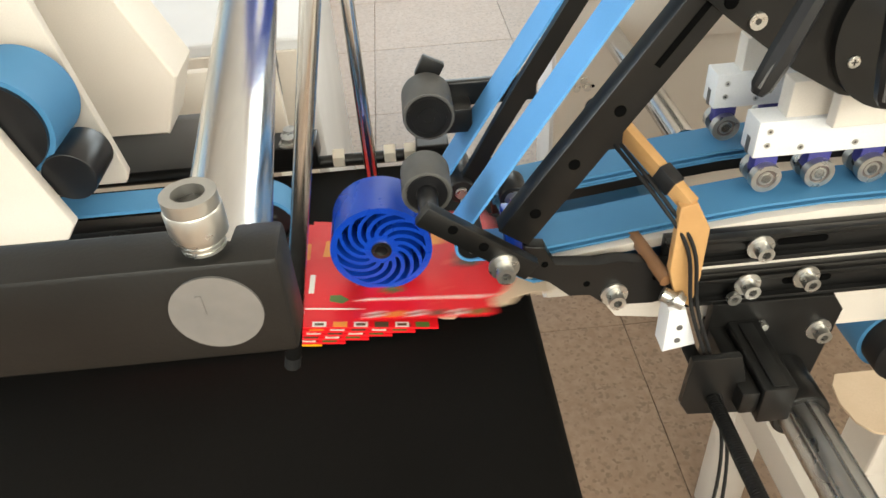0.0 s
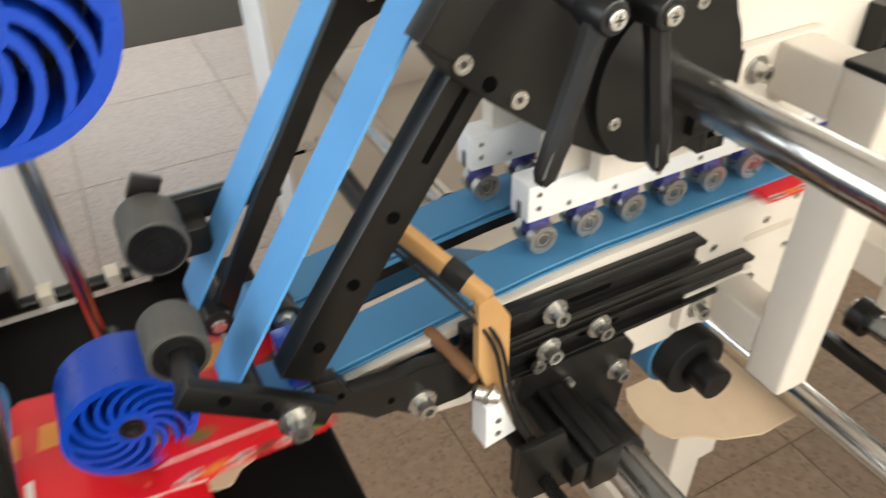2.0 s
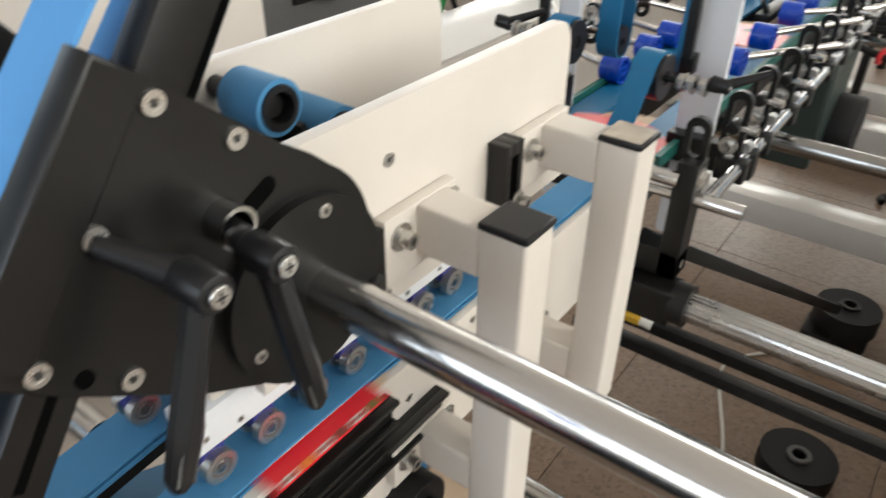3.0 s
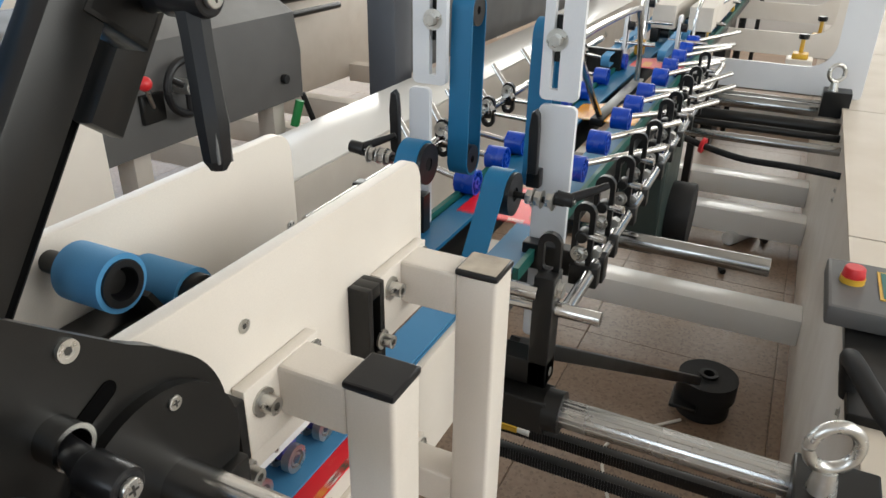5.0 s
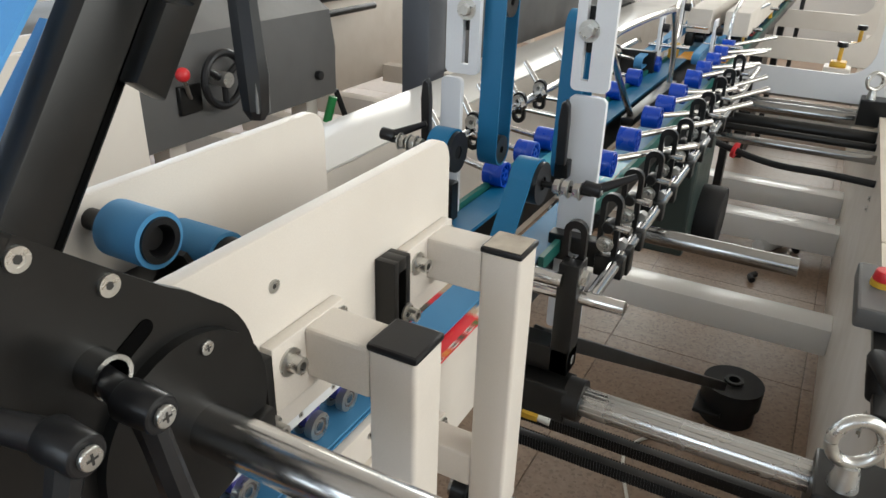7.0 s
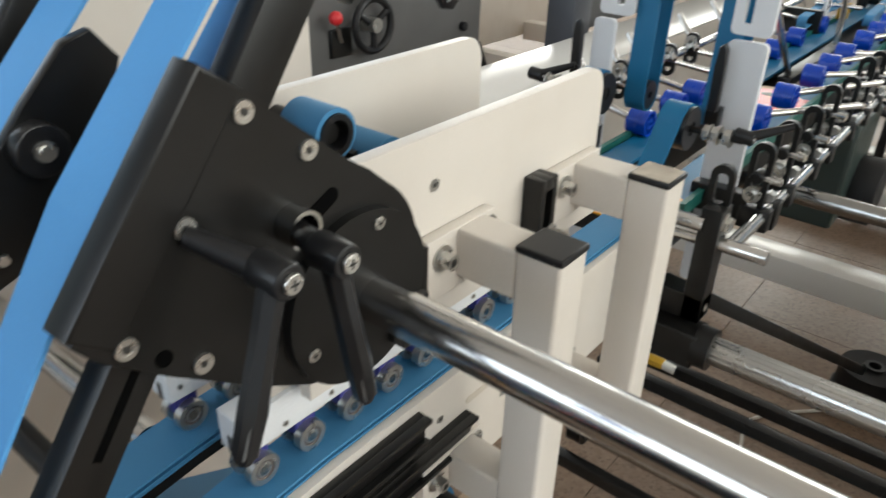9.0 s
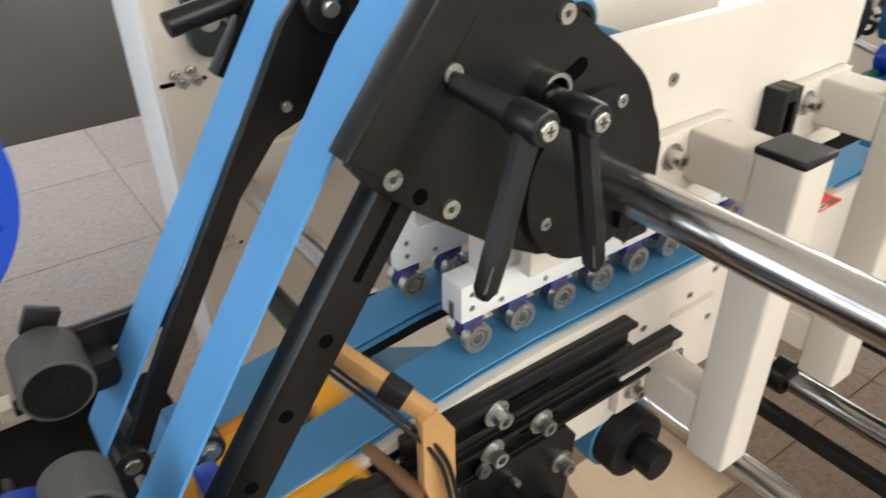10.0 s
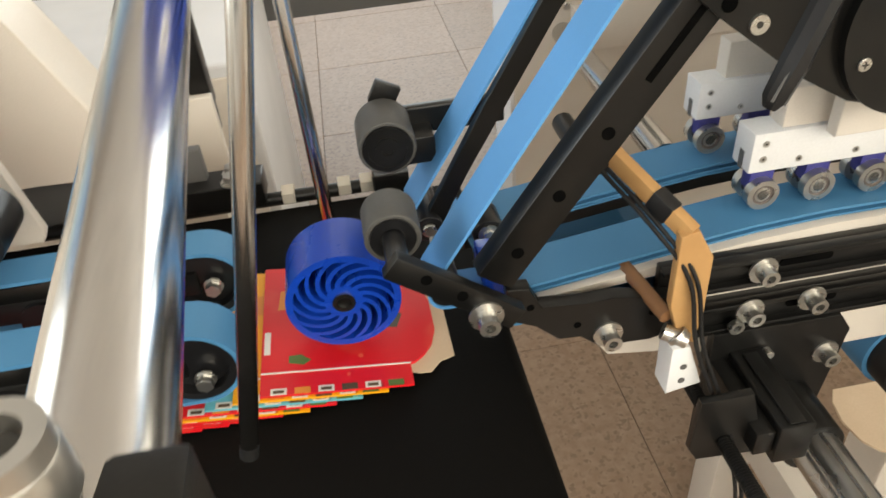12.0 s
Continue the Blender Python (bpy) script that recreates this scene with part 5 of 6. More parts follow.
cyl(bm, (1.512, -0.449, 0.760), (1.512, -0.449, 0.770), 0.020, 24)
box(bm, 1.46, 1.57, -0.60, -0.49, 0.760, 0.7615)
part("yellow_plate", bm, YELLOW, th)
bm = B()
box(bm, 1.465, 1.565, -0.595, -0.495, 0.7616, 0.7625)
part("display", bm, GREENBELT, th)
bm = B()
pipe(bm, [(1.238, -0.452, 0.708), (1.230, -0.440, 0.765), (1.205, -0.440, 0.782), (1.112, -0.473, 0.775), (1.0, -0.52, 0.77), (0.965, -0.535, 0.755), (0.955, -0.54, 0.708)], 0.014, 12)
alone("grab_handle", bm, RUBBER, "black padded grab handle on the side cover", "handle", (1.1, -0.55, 0.71))

# ---- transfer posts with pressing belts ----
def transfer_post(up, slot, low, belt, lab):
    """Plates across the machine, seen face on: a slotted upper plate before a lower one, with a rising belt beside them.
    up, slot, low and belt are the stretches across the machine that each part takes."""
    xp = 1.16
    mid = (slot[0] + slot[1]) / 2
    s = 1 if belt[0] > low[0] else -1
    th = thing("transfer_post", lab, "machine post", (xp, sum(low) / 2, 0.72), "transfer posts")
    bm = B()
    prism(bm, rounded(low[0], low[1], 0.72, 1.092, 0.008, 4), xp, xp + 0.010, 0.001, "x")
    part("lower_plate", bm, PALE, th)
    # the slotted plate: two limbs and a bridge under the slot
    bm = B()
    for y0, y1 in ((up[0], slot[0]), (slot[1], up[1])):
        box(bm, xp - 0.012, xp - 0.002, y0, y1, 1.116, 1.55)
    prism(bm, arc(up[0] + 0.008, 1.110, 0.008, 180, 270, 4) + arc(up[1] - 0.008, 1.110, 0.008, 270, 360, 4) + [(up[1], 1.116), (up[0], 1.116)], xp - 0.012, xp - 0.002, 0, "x")
    sp = part("slotted_plate", bm, PALE, th)
    z = 1.181 if s > 0 else 1.192
    bolt(sp, (xp - 0.012, mid, z), 0.0085, 0.013, 0.0145, "hex", (-1, 0, 0))
    bm = B()
    box(bm, xp - 0.001, xp + 0.004, slot[0] - 0.008, slot[1] + 0.008, z - 0.03, z + 0.03, 0.001)
    part("slide_nut", bm, BLACK, sp)
    # rising belt on a lower and an upper roller
    bm = B()
    top = 1.176 if s > 0 else 1.202
    belt_loop(bm, (xp + 0.030, 0.985), (xp + 0.036, top), 0.022, belt[0], belt[1], 0.003, 12)
    part("rising_belt", bm, BELT_DEEP, th, smooth=40)
    for cx, cz in ((xp + 0.030, 0.985), (xp + 0.036, top)):
        bm = B()
        tube(bm, (cx, belt[0] + 0.001, cz), (cx, belt[1] - 0.001, cz), 0.0218, 0.006, 28)
        part("belt_roller", bm, PLASTIC, th)
    # pressing belt that drops to the carrier, on its axle with lock nuts
    ya, yb = (0.026, 0.058) if s > 0 else (0.160, 0.192)
    ca = (1.085, 0.985) if s > 0 else (1.092, 1.003)
    bm = B()
    r0, r1 = 0.030, 0.033
    outer = arc(ca[0], ca[1], r1, -20, 160, 16) + [(0.975, 0.895)]
    inner_ = arc(ca[0], ca[1], r0, -20, 160, 16) + [(0.979, 0.894)]
    prism(bm, outer + inner_[::-1], ya, yb)
    part("pressing_belt", bm, BELT_DEEP, th, smooth=40)
    bm = B()
    tube(bm, (ca[0], ya - 0.006, ca[1]), (ca[0], yb + 0.002, ca[1]), 0.0298, 0.010, 32)
    gr = part("guide_roller", bm, PLASTIC, th)
    bm = B()
    cyl(bm, (ca[0], ya - 0.004, ca[1]), (ca[0], yb, ca[1]), 0.0165, 24)
    part("hub", bm, RUBBER, gr)
    end = -1 if s > 0 else 1
    y0 = ya if s > 0 else yb
    bm = B()
    cyl(bm, (ca[0], y0, ca[1]), (ca[0], y0 + end * 0.075, ca[1]), 0.0045, 14)
    part("stud", bm, BLACK, th)
    for k in (0.022, 0.034, 0.050):
        bm = B()
        cyl(bm, (ca[0], y0 + end * k, ca[1]), (ca[0], y0 + end * (k + 0.008), ca[1]), 0.0105, 6, bev=0.0008)
        part("lock_nut", bm, STEEL, th)
        bm = B()
        tube(bm, (ca[0], y0 + end * (k + 0.0085), ca[1]), (ca[0], y0 + end * (k + 0.0105), ca[1]), 0.0125, 0.005, 20)
        part("washer", bm, STEEL, th)
    # slanting clamp lever and upright lever
    bm = B()
    yl = y0 + end * 0.078
    cyl(bm, (ca[0] + 0.004, yl + 0.016, ca[1] + 0.006), (ca[0] + 0.004, yl - 0.008, ca[1] + 0.004), 0.0095, 20, bev=0.001)
    cyl(bm, (ca[0] + 0.004, yl - 0.002, ca[1] + 0.006), (ca[0] + 0.030, yl - 0.046, ca[1] + 0.024), 0.0072, 14, 0.0045)
    lv = part("clamp_lever", bm, PLASTIC, th, "black plastic clamp lever")
    bolt(lv, (ca[0] + 0.004, yl - 0.008, ca[1] + 0.004), 0.0045, 0.003, 0, "cross", name="screw")
    bm = B()
    yu = low[1] - 0.004 if s > 0 else low[1] + 0.012
    prism(bm, [(yu - 0.007, 0.998), (yu + 0.007, 0.998), (yu + 0.0075, 1.06), (yu + 0.006, 1.085), (yu, 1.090), (yu - 0.005, 1.083), (yu - 0.006, 1.06)], xp - 0.026, xp - 0.014, 0.002, "x")
    part("upright_lever", bm, PLASTIC, th, "black upright lever")
    bm = B()
    box(bm, xp - 0.018, xp, yu - 0.010, yu + 0.010, 0.975, 1.002, 0.002)
    part("lever_seat", bm, BLACK, th)
    for z in (0.86, 0.83, 0.80):
        bolt(th, (xp, low[0] + 0.012, z), 0.0065, 0.009, 0.010, "cap", (-1, 0, 0))
    return th


transfer_post((-0.036, 0.017), (-0.0075, 0.0035), (-0.033, 0.020), (0.006, 0.040), "pale grey transfer post with a petrol blue belt and clamp levers")
transfer_post((0.157, 0.209), (0.172, 0.183), (0.188, 0.222), (0.128, 0.160), "pale grey rear transfer post with a petrol blue belt")

# clamp arm with chrome rods beside the first post
th = rod_holder = thing("rod_clamp", "black upright clamp arm holding chrome rods", "clamp", (0.98, -0.067, 0.70))
bm = B()
box(bm, 0.966, 1.002, -0.078, -0.052, 0.775, 0.935, 0.002)
up = part("upright", bm, BLACK, th)
bm = B()
box(bm, 0.966, 1.002, -0.078, 0.01, 0.775, 0.812, 0.002)
part("foot", bm, BLACK, th)
bolt(up, (0.983, -0.078, 0.914), 0.011, 0.008, 0.014, "hex")
bolt(up, (0.983, -0.078, 0.793), 0.006, 0.001, 0, "round")
for z, x in ((0.886, 0.985), (0.915, 0.962)):
    bm = B()
    cyl(bm, (x, -0.135 if z < 0.9 else -0.06, z), (x, 0.03, z), 0.0095, 22, bev=0.0006)
    part("rod", bm, CHROME, th)


def slot_link(x, y, z0, z1, parent, w=0.0145):
    """Black slotted link standing upright."""
    bm = B()
    out = rounded(x - w, x + w, z0, z1, w * 0.98, 6)
    inn = rounded(x - w * 0.5, x + w * 0.5, z0 + w * 0.7, z1 - w * 0.7, w * 0.48, 6)
    n = len(out)
    rings = [[bm.verts.new((xx, y + u - x, v)) for u, v in lst] for lst, xx in ((out, x - 0.0045), (out, x + 0.0045), (inn, x + 0.0045), (inn, x - 0.0045))]
    for k in range(4):
        a, b = rings[k], rings[(k + 1) % 4]
        for i in range(n):
            bm.faces.new((a[i], a[(i + 1) % n], b[(i + 1) % n], b[i]))
    return part("slotted_link", bm, BLACK, parent)


def guide_wheel(x, y, z, R, w, parent):
    bm = B()
    tube(bm, (x, y, z), (x, y + w, z), R, R * 0.84, 28)
    cyl(bm, (x, y + w - 0.003, z), (x, y + w - 0.001, z), R * 0.85, 24)
    tube(bm, (x, y, z), (x, y + w, z), R * 0.42, R * 0.2, 16)
    wh = part("guide_wheel", bm, BLUE, parent, "blue plastic guide wheel")
    for k in range(8):
        bm = B()
        a = 2 * math.pi * k / 8
        pts = []
        for s in range(4):
            u = s / 3
            r = R * (0.38 + 0.5 * u)
            b = a + 0.7 * u
            pts.append((x + r * math.cos(b), z + r * math.sin(b), b))
        prism(bm, [(px - 0.0012 * math.sin(b), pz + 0.0012 * math.cos(b)) for px, pz, b in pts] + [(px + 0.0012 * math.sin(b), pz - 0.0012 * math.cos(b)) for px, pz, b in pts[::-1]], y + 0.0005, y + w - 0.001)
        part("vane", bm, BLUE, wh)
    return wh


slot_link(0.992, -0.062, 0.925, 0.985, rod_holder)


def wheel_station(x, xw, label, side):
    """A slotted link on the long rail; its clamped rod slants over to a blue wheel on the belt."""
    th = thing("wheel_station", label, "guide wheel", (x, -0.09 if side > 0 else 0.30, 0.88), "wheel stations")
    jit = 0.008 * math.sin(x * 23)
    if side > 0:
        yl = -0.075
        slot_link(x, yl, 0.870, 0.985 + jit, th)
        zr = 0.938 + jit
        bm = B()
        cyl(bm, (xw, 0.03, 0.930), (xw + 0.14, -0.105, 0.942 + 2 * jit), 0.0058, 16, bev=0.0006)
        part("rod", bm, CHROME, th)
        bm = B()
        cyl(bm, (x - 0.004, yl - 0.030, zr), (x + 0.004, yl + 0.012, zr), 0.0055, 16)
        part("cross_pin", bm, CHROME, th)
        bm = B()
        cyl(bm, (x - 0.012, yl, zr), (x + 0.012, yl, zr), 0.0085, 20, bev=0.002)
        part("clamp_knob", bm, BLACK, th)
        bm = B()
        tube(bm, (x - 0.016, yl, zr - 0.022), (x - 0.012, yl, zr - 0.022), 0.0115, 0.006, 20)
        part("washer", bm, STEEL, th)
        bm = B()
        cyl(bm, (x - 0.022, yl, zr - 0.022), (x - 0.012, yl, zr - 0.022), 0.0075, 6)
        part("nut", bm, STEEL, th)
        bm = B()
        cyl(bm, (x + 0.010, yl - 0.016, zr - 0.03), (x + 0.024, yl - 0.016, zr - 0.03), 0.0075, 6)
        part("nut", bm, STEEL, th)
        bolt(th, (x - 0.009, yl - 0.012, 0.872), 0.0065, 0.009, 0.0, "hex", (-1, 0, 0))
        bm = B()
        box(bm, x - 0.010, x + 0.010, -0.102, -0.062, 0.866, 0.897, 0.002)
        part("rail_clamp", bm, BLACK, th)
        guide_wheel(xw, 0.0, 0.930, 0.0225, 0.036, th)
    else:
        slot_link(x, 0.285, 0.895, 0.962 + jit, th)
        bm = B()
        cyl(bm, (x + 0.05, 0.345, 0.985 + jit), (x - 0.02, 0.265, 0.935), 0.0058, 16, bev=0.0006)
        part("rod", bm, CHROME, th)
        bm = B()
        cyl(bm, (x - 0.01, 0.29, 0.93), (xw, 0.19, 0.902), 0.0058, 16)
        part("rod", bm, CHROME, th)
        bm = B()
        tube(bm, (x - 0.016, 0.285, 0.945 + jit), (x - 0.007, 0.285, 0.945 + jit), 0.0125, 0.005, 20)
        part("nut", bm, STEEL, th)
        bm = B()
        box(bm, x - 0.009, x + 0.009, 0.276, 0.300, 0.915, 0.944, 0.002)
        part("rail_clamp", bm, BLACK, th)
        guide_wheel(xw, 0.165, 0.902, 0.0225, 0.036, th)
    return th


for x, xw in ((1.10, 1.375), (1.205, 1.534), (1.335, 1.714), (1.426, 1.83), (1.571, 1.96), (1.68, 2.14), (1.79, 2.28), (1.93, 2.42), (2.07, 2.55), (2.22, 2.68)):
    wheel_station(x, xw, "slotted black link with chrome rod and blue guide wheel", 1)
for x, xw in ((1.30, 1.30), (1.415, 1.437), (1.505, 1.538), (1.637, 1.70), (1.755, 1.84), (1.95, 2.02), (2.15, 2.2), (2.36, 2.42)):
    wheel_station(x, xw, "slotted link with chrome rod and blue wheel, far side", -1)
for y, z, xa, xb in ((-0.09, 0.886, 0.99, 2.6), (0.29, 0.93, 0.98, 2.6)):
    th = thing("long_rail", "long chrome rail carrying the slotted links", "chrome rail", (xa, y, z), "long rails")
    bm = B()
    cyl(bm, (xa, y, z), (xb, y, z), 0.009, 20)
    part("rail", bm, CHROME, th)
    for x in (xa + 0.15, xb - 0.2):
        bm = B()
        if y < 0:
            box(bm, x - 0.012, x + 0.012, y - 0.012, 0.020, z - 0.030, z + 0.010, 0.002)
        else:
            box(bm, x - 0.012, x + 0.012, 0.176, y + 0.012, 0.86, z + 0.010, 0.002)
        part("rail_bracket", bm, BLACK, th)
random.seed(4)
for k in range(3):
    x = 1.9 + 0.13 * k
    bm = B()
    a = random.uniform(-0.5, 0.5)
    cyl(bm, (x, -0.150 - 0.02 * (k % 2), 0.945 + 0.01 * math.sin(k)), (x - 0.06 + 0.03 * a, -0.07, 0.93 + 0.02 * a), 0.0058, 14)
    alone("guide_rod", bm, CHROME, "short chrome guide rod in a clamp", "chrome rod", (x, -0.1, 0.96), "guide rods")

# long carriers beyond the posts
for y0, y1, lab in ((0.012, 0.062, "long carrier with green and blue belts"), (0.135, 0.185, "long rear carrier with green and blue belts")):
    th = thing("long_carrier", lab, "conveyor", (2.5, y0, 0.7), "long carriers")
    bm = B()
    box(bm, 1.06, 6.8, y0 + 0.006, y1 - 0.006, 0.80, 0.868, 0.002)
    part("beam", bm, BLACK, th)
    bm = B()
    box(bm, 1.0605, 6.8, y0, y1, 0.8735, 0.8795)
    part("blue_belt", bm, BELT_DEEP, th)
    bm = B()
    box(bm, 1.0605, 6.8, y0 - 0.012 if y0 < 0.1 else y1 + 0.004, y0 - 0.004 if y0 < 0.1 else y1 + 0.012, 0.868, 0.888)
    part("green_edge", bm, GREENBELT, th)
    bm = B()
    box(bm, 2.9, 6.8, y0 - 0.02, y1 + 0.01, 0.93, 1.01, 0.003)
    part("upper_carrier", bm, WHITE, th)
    for k in range(14):
        bm = B()
        cyl(bm, (2.95 + 0.16 * k, y0, 0.91), (2.95 + 0.16 * k, y1, 0.91), 0.02, 16)
        part("roller", bm, PLASTIC, th)
    for x in (3.3, 5.0, 6.6):
        sb_ = B()
        box(sb_, x, x + 0.06, y0 + 0.01, y1 - 0.01, 0.0, 0.80, 0.003)
        part("stand", sb_, BLACK, th)
th = thing("motor_box", "dark green gear motor with a black belt guard", "motor", (2.1, 0.0, 0.0))
bm = B()
box(bm, 1.95, 2.20, -0.06, 0.07, 0.52, 0.78, 0.01)
part("body", bm, DARKGREEN, th)
bm = B()
cyl(bm, (2.12, -0.12, 0.58), (2.12, -0.05, 0.58), 0.085, 32, bev=0.004)
part("belt_guard", bm, RUBBER, th)
bm = B()
box(bm, 2.0, 2.16, 0.0, 0.06, 0.775, 0.803, 0.002)
part("hanger", bm, BLACK, th)
th = thing("cable_bundle", "black cables with a red clip hanging in the frame", "cable", (2.3, -0.2, 0.3))
bm = B()
pipe(bm, [(2.50, 0.02, 0.69), (2.50, -0.07, 0.662), (2.47, -0.20, 0.645), (2.43, -0.34, 0.655), (2.41, -0.464, 0.655)], 0.010, 10)
part("cable", bm, RUBBER, th)
bm = B()
tube(bm, (2.496, -0.078, 0.662), (2.494, -0.088, 0.660), 0.024, 0.0095, 20)
part("clip", bm, RED, th, "red plastic clip")


# bent chrome handle over the carriers
th = thing("bent_handle", "bent chrome handle bar over the carriers", "handle", (2.05, 0.1, 0.884))
bm = B()
pipe(bm, [(2.265, 0.10, 0.884), (2.255, 0.10, 0.97), (2.19, 0.10, 1.072), (2.11, 0.10, 1.092), (1.70, 0.10, 1.100), (1.64, 0.10, 1.08), (1.72, 0.10, 1.00), (1.87, 0.10, 0.884)], 0.0075, 10)
part("handle", bm, CHROME, th)
bm = B()
box(bm, 1.84, 2.30, 0.085, 0.115, 0.868, 0.886, 0.002)
part("foot_bar", bm, BLACK, th)


def hold_down(x, y, h, label):
    """Pale upright plate on the carrier with a blue belt strip, a black knob and a chrome rod."""
    th = thing("hold_down", label, "belt guide", (x, y, 0.885), "hold-downs")
    bm = B()
    prism(bm, rounded(x, x + 0.05, 0.884, 0.884 + h, 0.006, 3), y - 0.004, y + 0.004, 0.001)
    part("plate", bm, PALE, th)
    bm = B()
    prism(bm, rounded(x + 0.018, x + 0.030, 0.93, 0.864 + h, 0.0055, 3), y - 0.0048, y - 0.0042)
    part("slot", bm, RECESS_SHADE, th)
    bm = B()
    cyl(bm, (x + 0.024, y - 0.024, 0.90 + h * 0.6), (x + 0.024, y - 0.0042, 0.90 + h * 0.6), 0.013, 8, bev=0.002)
    part("knob", bm, PLASTIC, th)
    bm = B()
    cyl(bm, (x + 0.024, y - 0.09, 0.89 + h * 0.35), (x + 0.024, y + 0.03, 0.89 + h * 0.35), 0.006, 12)
    part("rod", bm, CHROME, th)
    bm = B()
    belt_loop(bm, (x - 0.12, 0.915), (x + 0.16, 0.93), 0.014, y + 0.006, y + 0.03, 0.003, 8)
    part("belt", bm, BELT, th, smooth=40)
    return th


for x, y, h in ((2.46, 0.19, 0.16), (2.62, 0.06, 0.13), (2.80, 0.20, 0.20), (3.0, 0.05, 0.15), (3.25, 0.21, 0.18), (3.5, 0.05, 0.20), (3.85, 0.2, 0.16), (4.2, 0.05, 0.2)):
    hold_down(x, y, h, "pale slotted hold-down plate with a knob and blue belt")

# ---- far end: portal plates, fittings, rods ----
def portal(x, mat, label):
    th = thing("portal_plate", label, "machine plate", (x, -0.3, 0.70), "portal plates")
    bm = B()
    pts = arc(-0.505, 0.725, 0.015, 180, 270, 4) + [(-0.462, 0.712), (0.30, 0.712), (0.30, 0.812), (-0.33, 0.808)] + arc(-0.33, 0.888, 0.080, 270, 180, 7) + [(-0.41, 1.25), (0.30, 1.25), (0.30, 1.36), (-0.52, 1.36)]
    prism(bm, pts, x, x + 0.014, 0.002, "x")
    part("plate", bm, mat, th)
    return th


portal(3.12, PALE, "pale grey portal plate with a rounded opening")
portal(3.85, WHITE, "cream portal plate with a rounded opening")
portal(4.9, WHITE, "cream portal plate at the far section")
for x, y, z in ((3.55, -0.30, 0.76), (3.95, -0.36, 0.78)):
    th = thing("yellow_clamp", "yellow clamp with a black star knob", "clamp", (x, y, z), "yellow clamps")
    bm = B()
    box(bm, x - 0.04, x + 0.025, y - 0.03, y + 0.03, z, z + 0.022, 0.004)
    box(bm, x - 0.008, x + 0.008, y - 0.008, y + 0.008, z + 0.022, z + 0.075, 0.003)
    part("body", bm, YELLOW, th)
    bm = B()
    cyl(bm, (x, y, z + 0.075), (x, y, z + 0.095), 0.020, 8, bev=0.003)
    part("knob", bm, PLASTIC, th)
    bm = B()
    box(bm, x - 0.05, x + 0.05, y - 0.05, y + 0.05, 0.70, z, 0.004)
    part("base", bm, WHITE, th)
random.seed(11)
for k in range(16):
    x = 2.65 + 0.13 * k
    side = -1 if k % 2 else 1
    th = thing("guide_finger", "bent chrome guide finger over the carriers", "chrome rod", (x, 0.1, 0.88), "guide fingers")
    h = random.uniform(0.08, 0.2)
    y = 0.1 + side * random.uniform(0.02, 0.12)
    bm = B()
    pipe(bm, [(x, y, 0.885), (x + 0.02, y, 0.885 + h * 0.6), (x + 0.06, y + 0.02 * side, 0.885 + h), (x + 0.24, y + 0.05 * side, 0.90 + h)], 0.006, 8)
    part("finger", bm, CHROME, th)
    bm = B()
    box(bm, x - 0.018, x + 0.018, y - 0.014, y + 0.014, 0.884, 0.93, 0.003)
    part("clamp", bm, BLACK if k % 3 else YELLOW, th)

# ---- the neighbouring machine ----
gc = thing("grey_cabinet", "dark grey long machine cabinet with a handwheel", "cabinet", (0.8, 1.7, 0.0))
bm = B()
prism(bm, [(1.45, 0.61), (1.95, 0.61), (1.95, 1.00), (1.58, 1.00), (1.47, 0.93), (1.45, 0.79)], -1.2, 2.56, 0.006, "x")
part("body", bm, GREY, gc)
bm = B()
ringp = [Vector((1.905 + 0.083 * math.cos(a), 1.405, 0.79 + 0.083 * math.sin(a))) for a in [2 * math.pi * i / 28 for i in range(29)]]
pipe(bm, ringp, 0.013, 10)
hwp = part("handwheel", bm, PLASTIC, gc, "black handwheel with three spokes")
bm = B()
for a in (30, 150, 270):
    cyl(bm, (1.905, 1.405, 0.79), (1.905 + 0.083 * math.cos(radians(a)), 1.405, 0.79 + 0.083 * math.sin(radians(a))), 0.011, 10)
part("spokes", bm, PLASTIC, hwp)
bm = B()
cyl(bm, (1.905, 1.385, 0.79), (1.905, 1.455, 0.79), 0.024, 20)
part("hub", bm, STEEL, hwp)
bm = B()
box(bm, 1.745, 1.835, 1.435, 1.452, 0.70, 0.79, 0.004)
part("lever_plate", bm, BLACK, gc)
bm = B()
cyl(bm, (1.79, 1.44, 0.748), (1.735, 1.40, 0.832), 0.007, 12)
part("lever_rod", bm, STEEL, gc)
bm = B()
bmesh.ops.create_uvsphere(bm, u_segments=20, v_segments=12, radius=0.022, matrix=Matrix.Translation((1.733, 1.398, 0.836)))
part("lever_knob", bm, RED, gc, "red ball knob")
bm = B()
cyl(bm, (2.44, 1.43, 0.70), (2.44, 1.452, 0.70), 0.018, 18, bev=0.003)
part("socket", bm, PLASTIC, gc)
for x in (-1.0, 0.6, 1.75, 2.45):
    bm = B()
    box(bm, x, x + 0.07, 1.52, 1.60, 0.0, 0.61, 0.003)
    box(bm, x, x + 0.07, 1.60, 2.0, 0.10, 0.18, 0.003)
    part("leg", bm, WHITE, gc)
th = thing("cable_coil", "black cables and a green connector under the cabinet", "cable", (2.5, 1.35, 0.0))
bm = B()
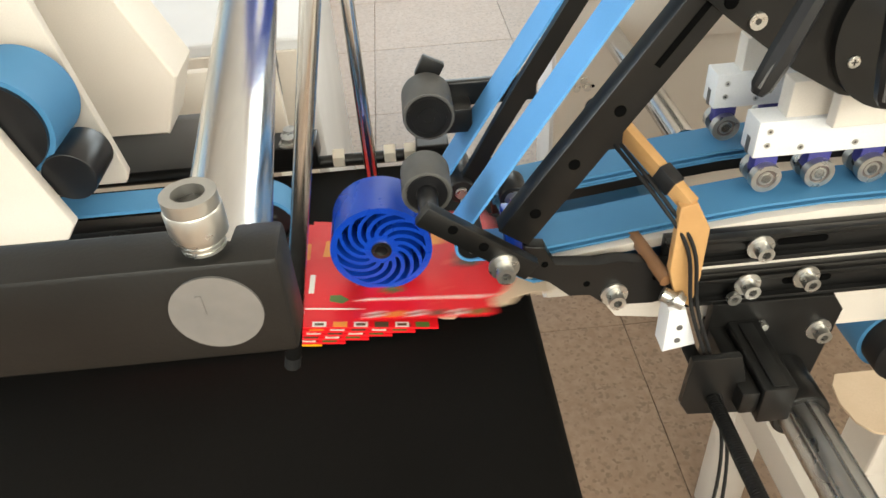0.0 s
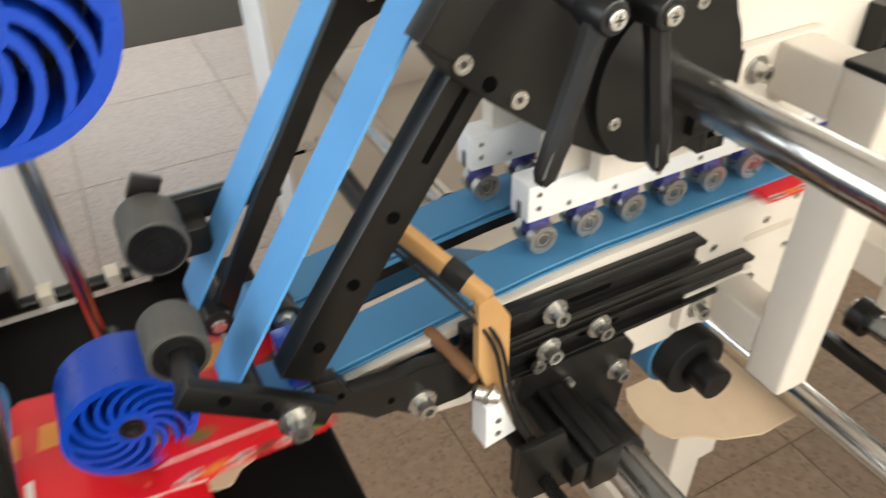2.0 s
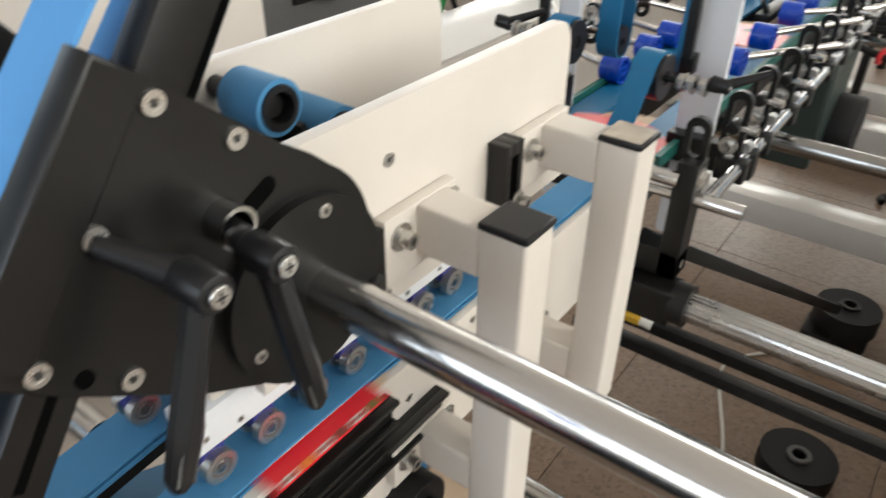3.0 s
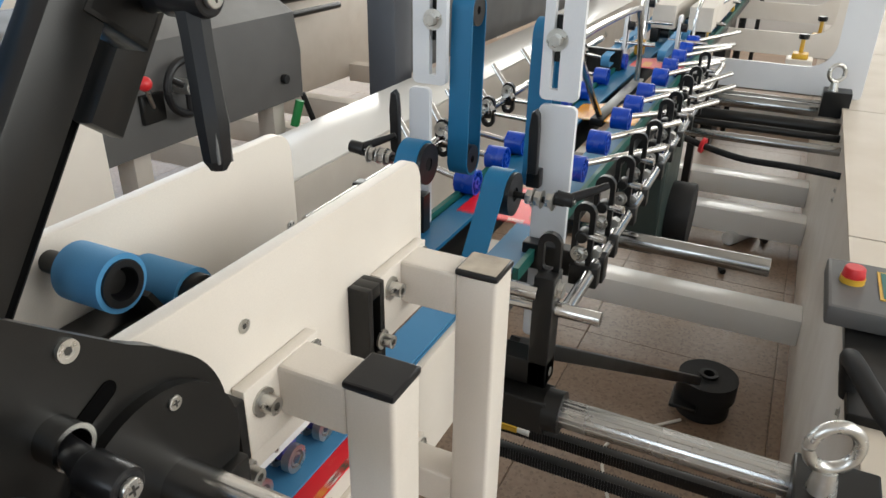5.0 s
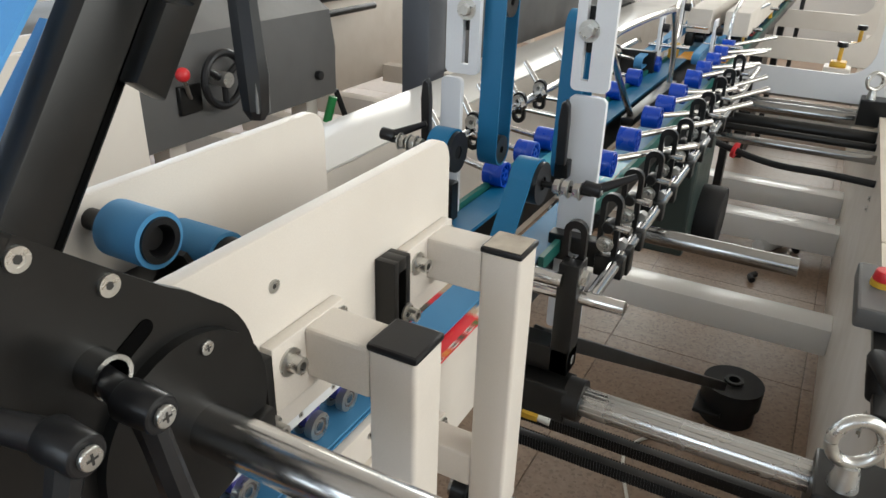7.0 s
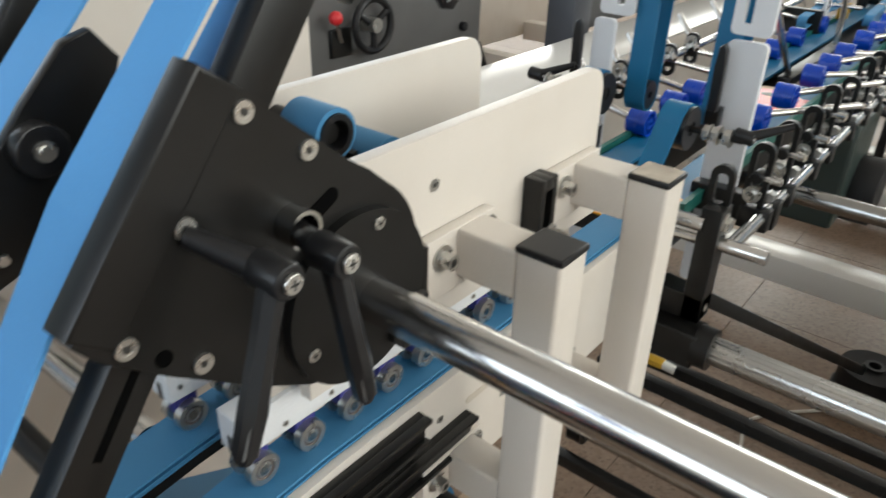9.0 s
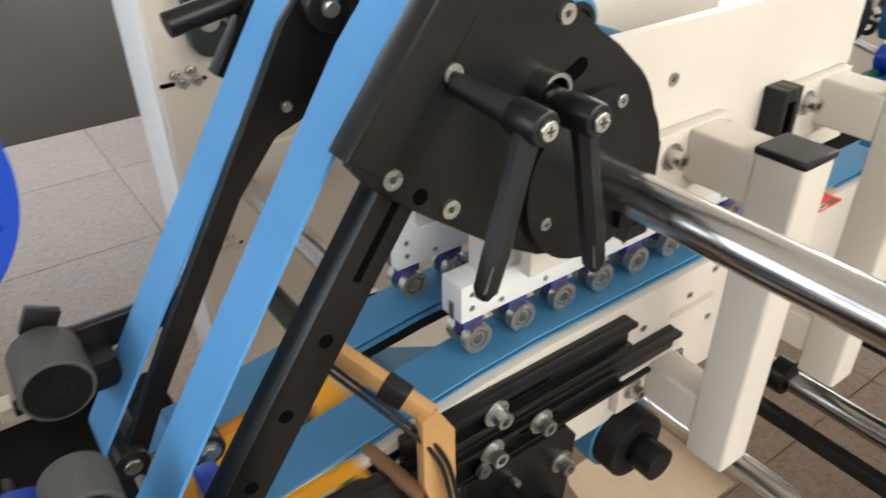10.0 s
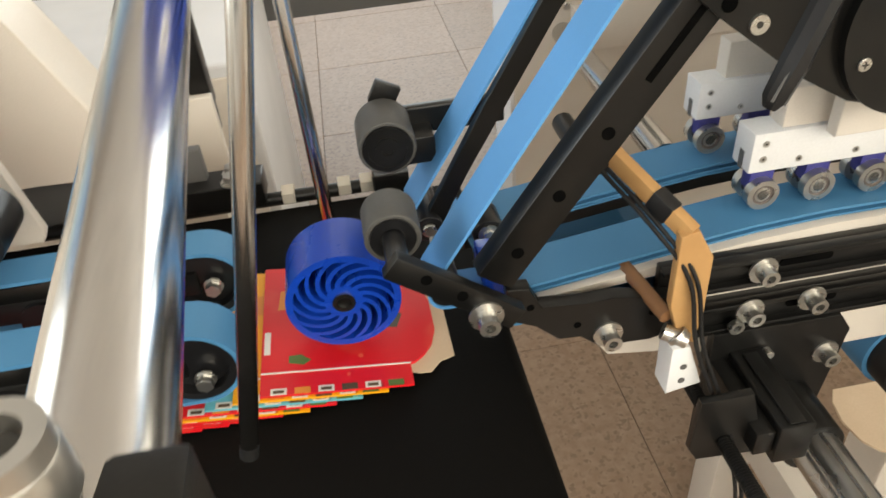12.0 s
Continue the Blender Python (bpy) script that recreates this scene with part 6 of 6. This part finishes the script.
for k in range(3):
    pts = [Vector((2.45 + 0.20 * math.cos(a) + 0.03 * k, 1.30 + 0.12 * math.sin(a), 0.02 + 0.015 * k)) for a in [2 * math.pi * i / 14 for i in range(15)]]
    pipe(bm, pts, 0.009, 8)
pipe(bm, [(2.62, 1.50, 0.60), (2.66, 1.42, 0.35), (2.74, 1.30, 0.05), (2.8, 1.25, 0.01)], 0.012, 8)
part("cable", bm, RUBBER, th)
bm = B()
cyl(bm, (2.50, 1.46, 0.50), (2.52, 1.44, 0.60), 0.018, 12)
part("connector", bm, GREEN, th)
th = thing("slate_column", "slate grey upright machine column", "machine column", (2.45, 1.15, 0.0))
bm = B()
box(bm, 2.596, 2.73, 1.05, 1.168, 0.0, 1.45, 0.008)
part("column", bm, DEEPGREY, th)
bm = B()
box(bm, 2.725, 5.6, 1.07, 1.15, 0.70, 0.98, 0.006)
part("beam", bm, GREY, th)
bm = B()
box(bm, 5.5, 5.6, 1.06, 1.16, 0.0, 0.70)
part("foot", bm, GREY, th)
th = thing("far_machine", "cream machine frame with cross beams, far behind", "machine frame", (4.0, 2.6, 0.0))
bm = B()
box(bm, 1.2, 7.5, 2.55, 2.62, 0.15, 0.86, 0.004)
part("side_wall", bm, WHITE, th)
for x in (2.7, 3.15, 3.7, 4.6):
    bm = B()
    box(bm, x, x + 0.10, 1.55, 2.55, 0.12, 0.24, 0.004)
    part("cross_beam", bm, WHITE, th)
bm = B()
cyl(bm, (2.6, 2.45, 0.78), (4.2, 2.45, 0.78), 0.035, 20)
cyl(bm, (2.6, 2.35, 0.70), (4.2, 2.35, 0.70), 0.02, 16)
part("drive_shaft", bm, BLACK, th)
for x in (1.25, 7.3):
    bm = B()
    box(bm, x, x + 0.12, 2.5, 2.66, 0.0, 0.2)
    part("foot", bm, WHITE, th)
bm = B()
box(bm, 3.0, 3.25, 2.3, 2.55, 0.62, 0.9, 0.006)
part("gear_box", bm, BLACK, th)
th = thing("work_table", "white work table with a tan top behind", "table", (1.9, 3.2, 0.0))
bm = B()
box(bm, 1.2, 2.6, 2.8, 3.7, 0.96, 1.0, 0.004)
part("top", bm, BEIGE, th)
bm = B()
box(bm, 1.25, 2.55, 2.84, 3.65, 0.0, 0.96, 0.004)
part("body", bm, WHITE, th)
th = thing("feeder_table", "black feeder table with the carton pile", "feeder", (4.75, 0.09, 0.0))
bm = B()
box(bm, 4.55, 5.0, -0.02, 0.20, 0.884, 0.886)
part("top", bm, BLACK, th)
bm = B()
box(bm, 4.6, 4.95, 0.07, 0.11, 0.0, 0.884)
part("stand", bm, BLACK, th)


# ---- cartons ----
REST_X, REST_Y, REST_Z, TILT_DEG, SPEED, SHIFT = 0.027, 0.088, 0.7985, 7.6, 0.85, 0.021
ARRIVALS = (0.06, 0.80, 1.46, 2.11, 2.74, 3.52, 4.24, 4.95, 5.70, 6.47, 7.23, 7.95, 8.72, 10.19, 10.91)
RUNNING, LYING = [], []
for i, t in enumerate(ARRIVALS):
    kind_ = YELLOW_PRINT if i in (10, 13) else (TEAL_PRINT if i == 12 else RED_PRINT)
    word = {YELLOW_PRINT: "yellow", TEAL_PRINT: "teal", RED_PRINT: "red"}[kind_]
    RUNNING.append((t, carton("carton", kind_, 0, 0, 0, "flat glued %s printed carton running to the stack" % word)))
for i in range(12):
    LYING.append(carton("carton", YELLOW_PRINT if i == 5 else RED_PRINT, 0, 0, 0, "flat glued %s printed carton in a shingled stack" % ("yellow" if i == 5 else "red")))


def lying_pose(n):
    """Pose of a stacked carton with n later ones on it; fine steps keep the pile uneven."""
    return pose(REST_X - SHIFT * n, REST_Y - 0.002 * min(n, 4), REST_Z, 0, TILT_DEG, 0)


def stack_rows(first, count0):
    rows, n = [], count0
    for t in ARRIVALS:
        if t <= first + 0.05:
            continue
        rows.append((t - 0.22, lying_pose(n)))
        n += 1
        rows.append((t, lying_pose(n)))
    rows.append((12.0, lying_pose(n)))
    return rows


def run_rows(t, i):
    """On the feeder pile, then along the belts, down their slope and on to the stack."""
    start = pose(4.7, REST_Y, 0.887 + 0.003 * i, 0, 0, 0)
    x_of = lambda s: REST_X + SPEED * (t - s)
    leave = t - (4.7 - REST_X) / SPEED
    rows = []
    if leave > 0.05:
        rows += [(0.0, start), (max(leave - 0.1, 0.02), start)]
    for x, z, a in ((4.6, 0.8778, 0), (3.5, 0.8778, 0), (2.4, 0.8778, 0), (1.4, 0.8778, 0), (0.8, 0.8778, 0), (0.52, 0.8775, 0), (0.40, 0.8740, -2.5), (0.30, 0.8660, -6), (0.22, 0.8560, -6), (0.14, 0.835, -1), (0.08, 0.812, 3)):
        s = t - (x - REST_X) / SPEED
        if s > 0.0:
            if not rows:
                xx = x_of(0.0)
                rows.append((0.0, pose(xx, REST_Y, z if xx < 0.8 else 0.8778, 0, a, 0)))
            if s - rows[-1][0] > 0.03:
                rows.append((s, pose(x, REST_Y, z, 0, a, 0)))
    if not rows:
        rows.append((0.0, pose(x_of(0.0), REST_Y, 0.806, 0, 5, 0)))
    rows.append((t, lying_pose(0)))
    return rows + stack_rows(t, 0)


def motions():
    for i, (t, ob) in enumerate(RUNNING):
        walk(ob, run_rows(t, len(RUNNING) - i))
    for i, ob in enumerate(LYING):
        rows = [(0.0, lying_pose(i))] + stack_rows(0.0, i)
        walk(ob, rows)


motions()
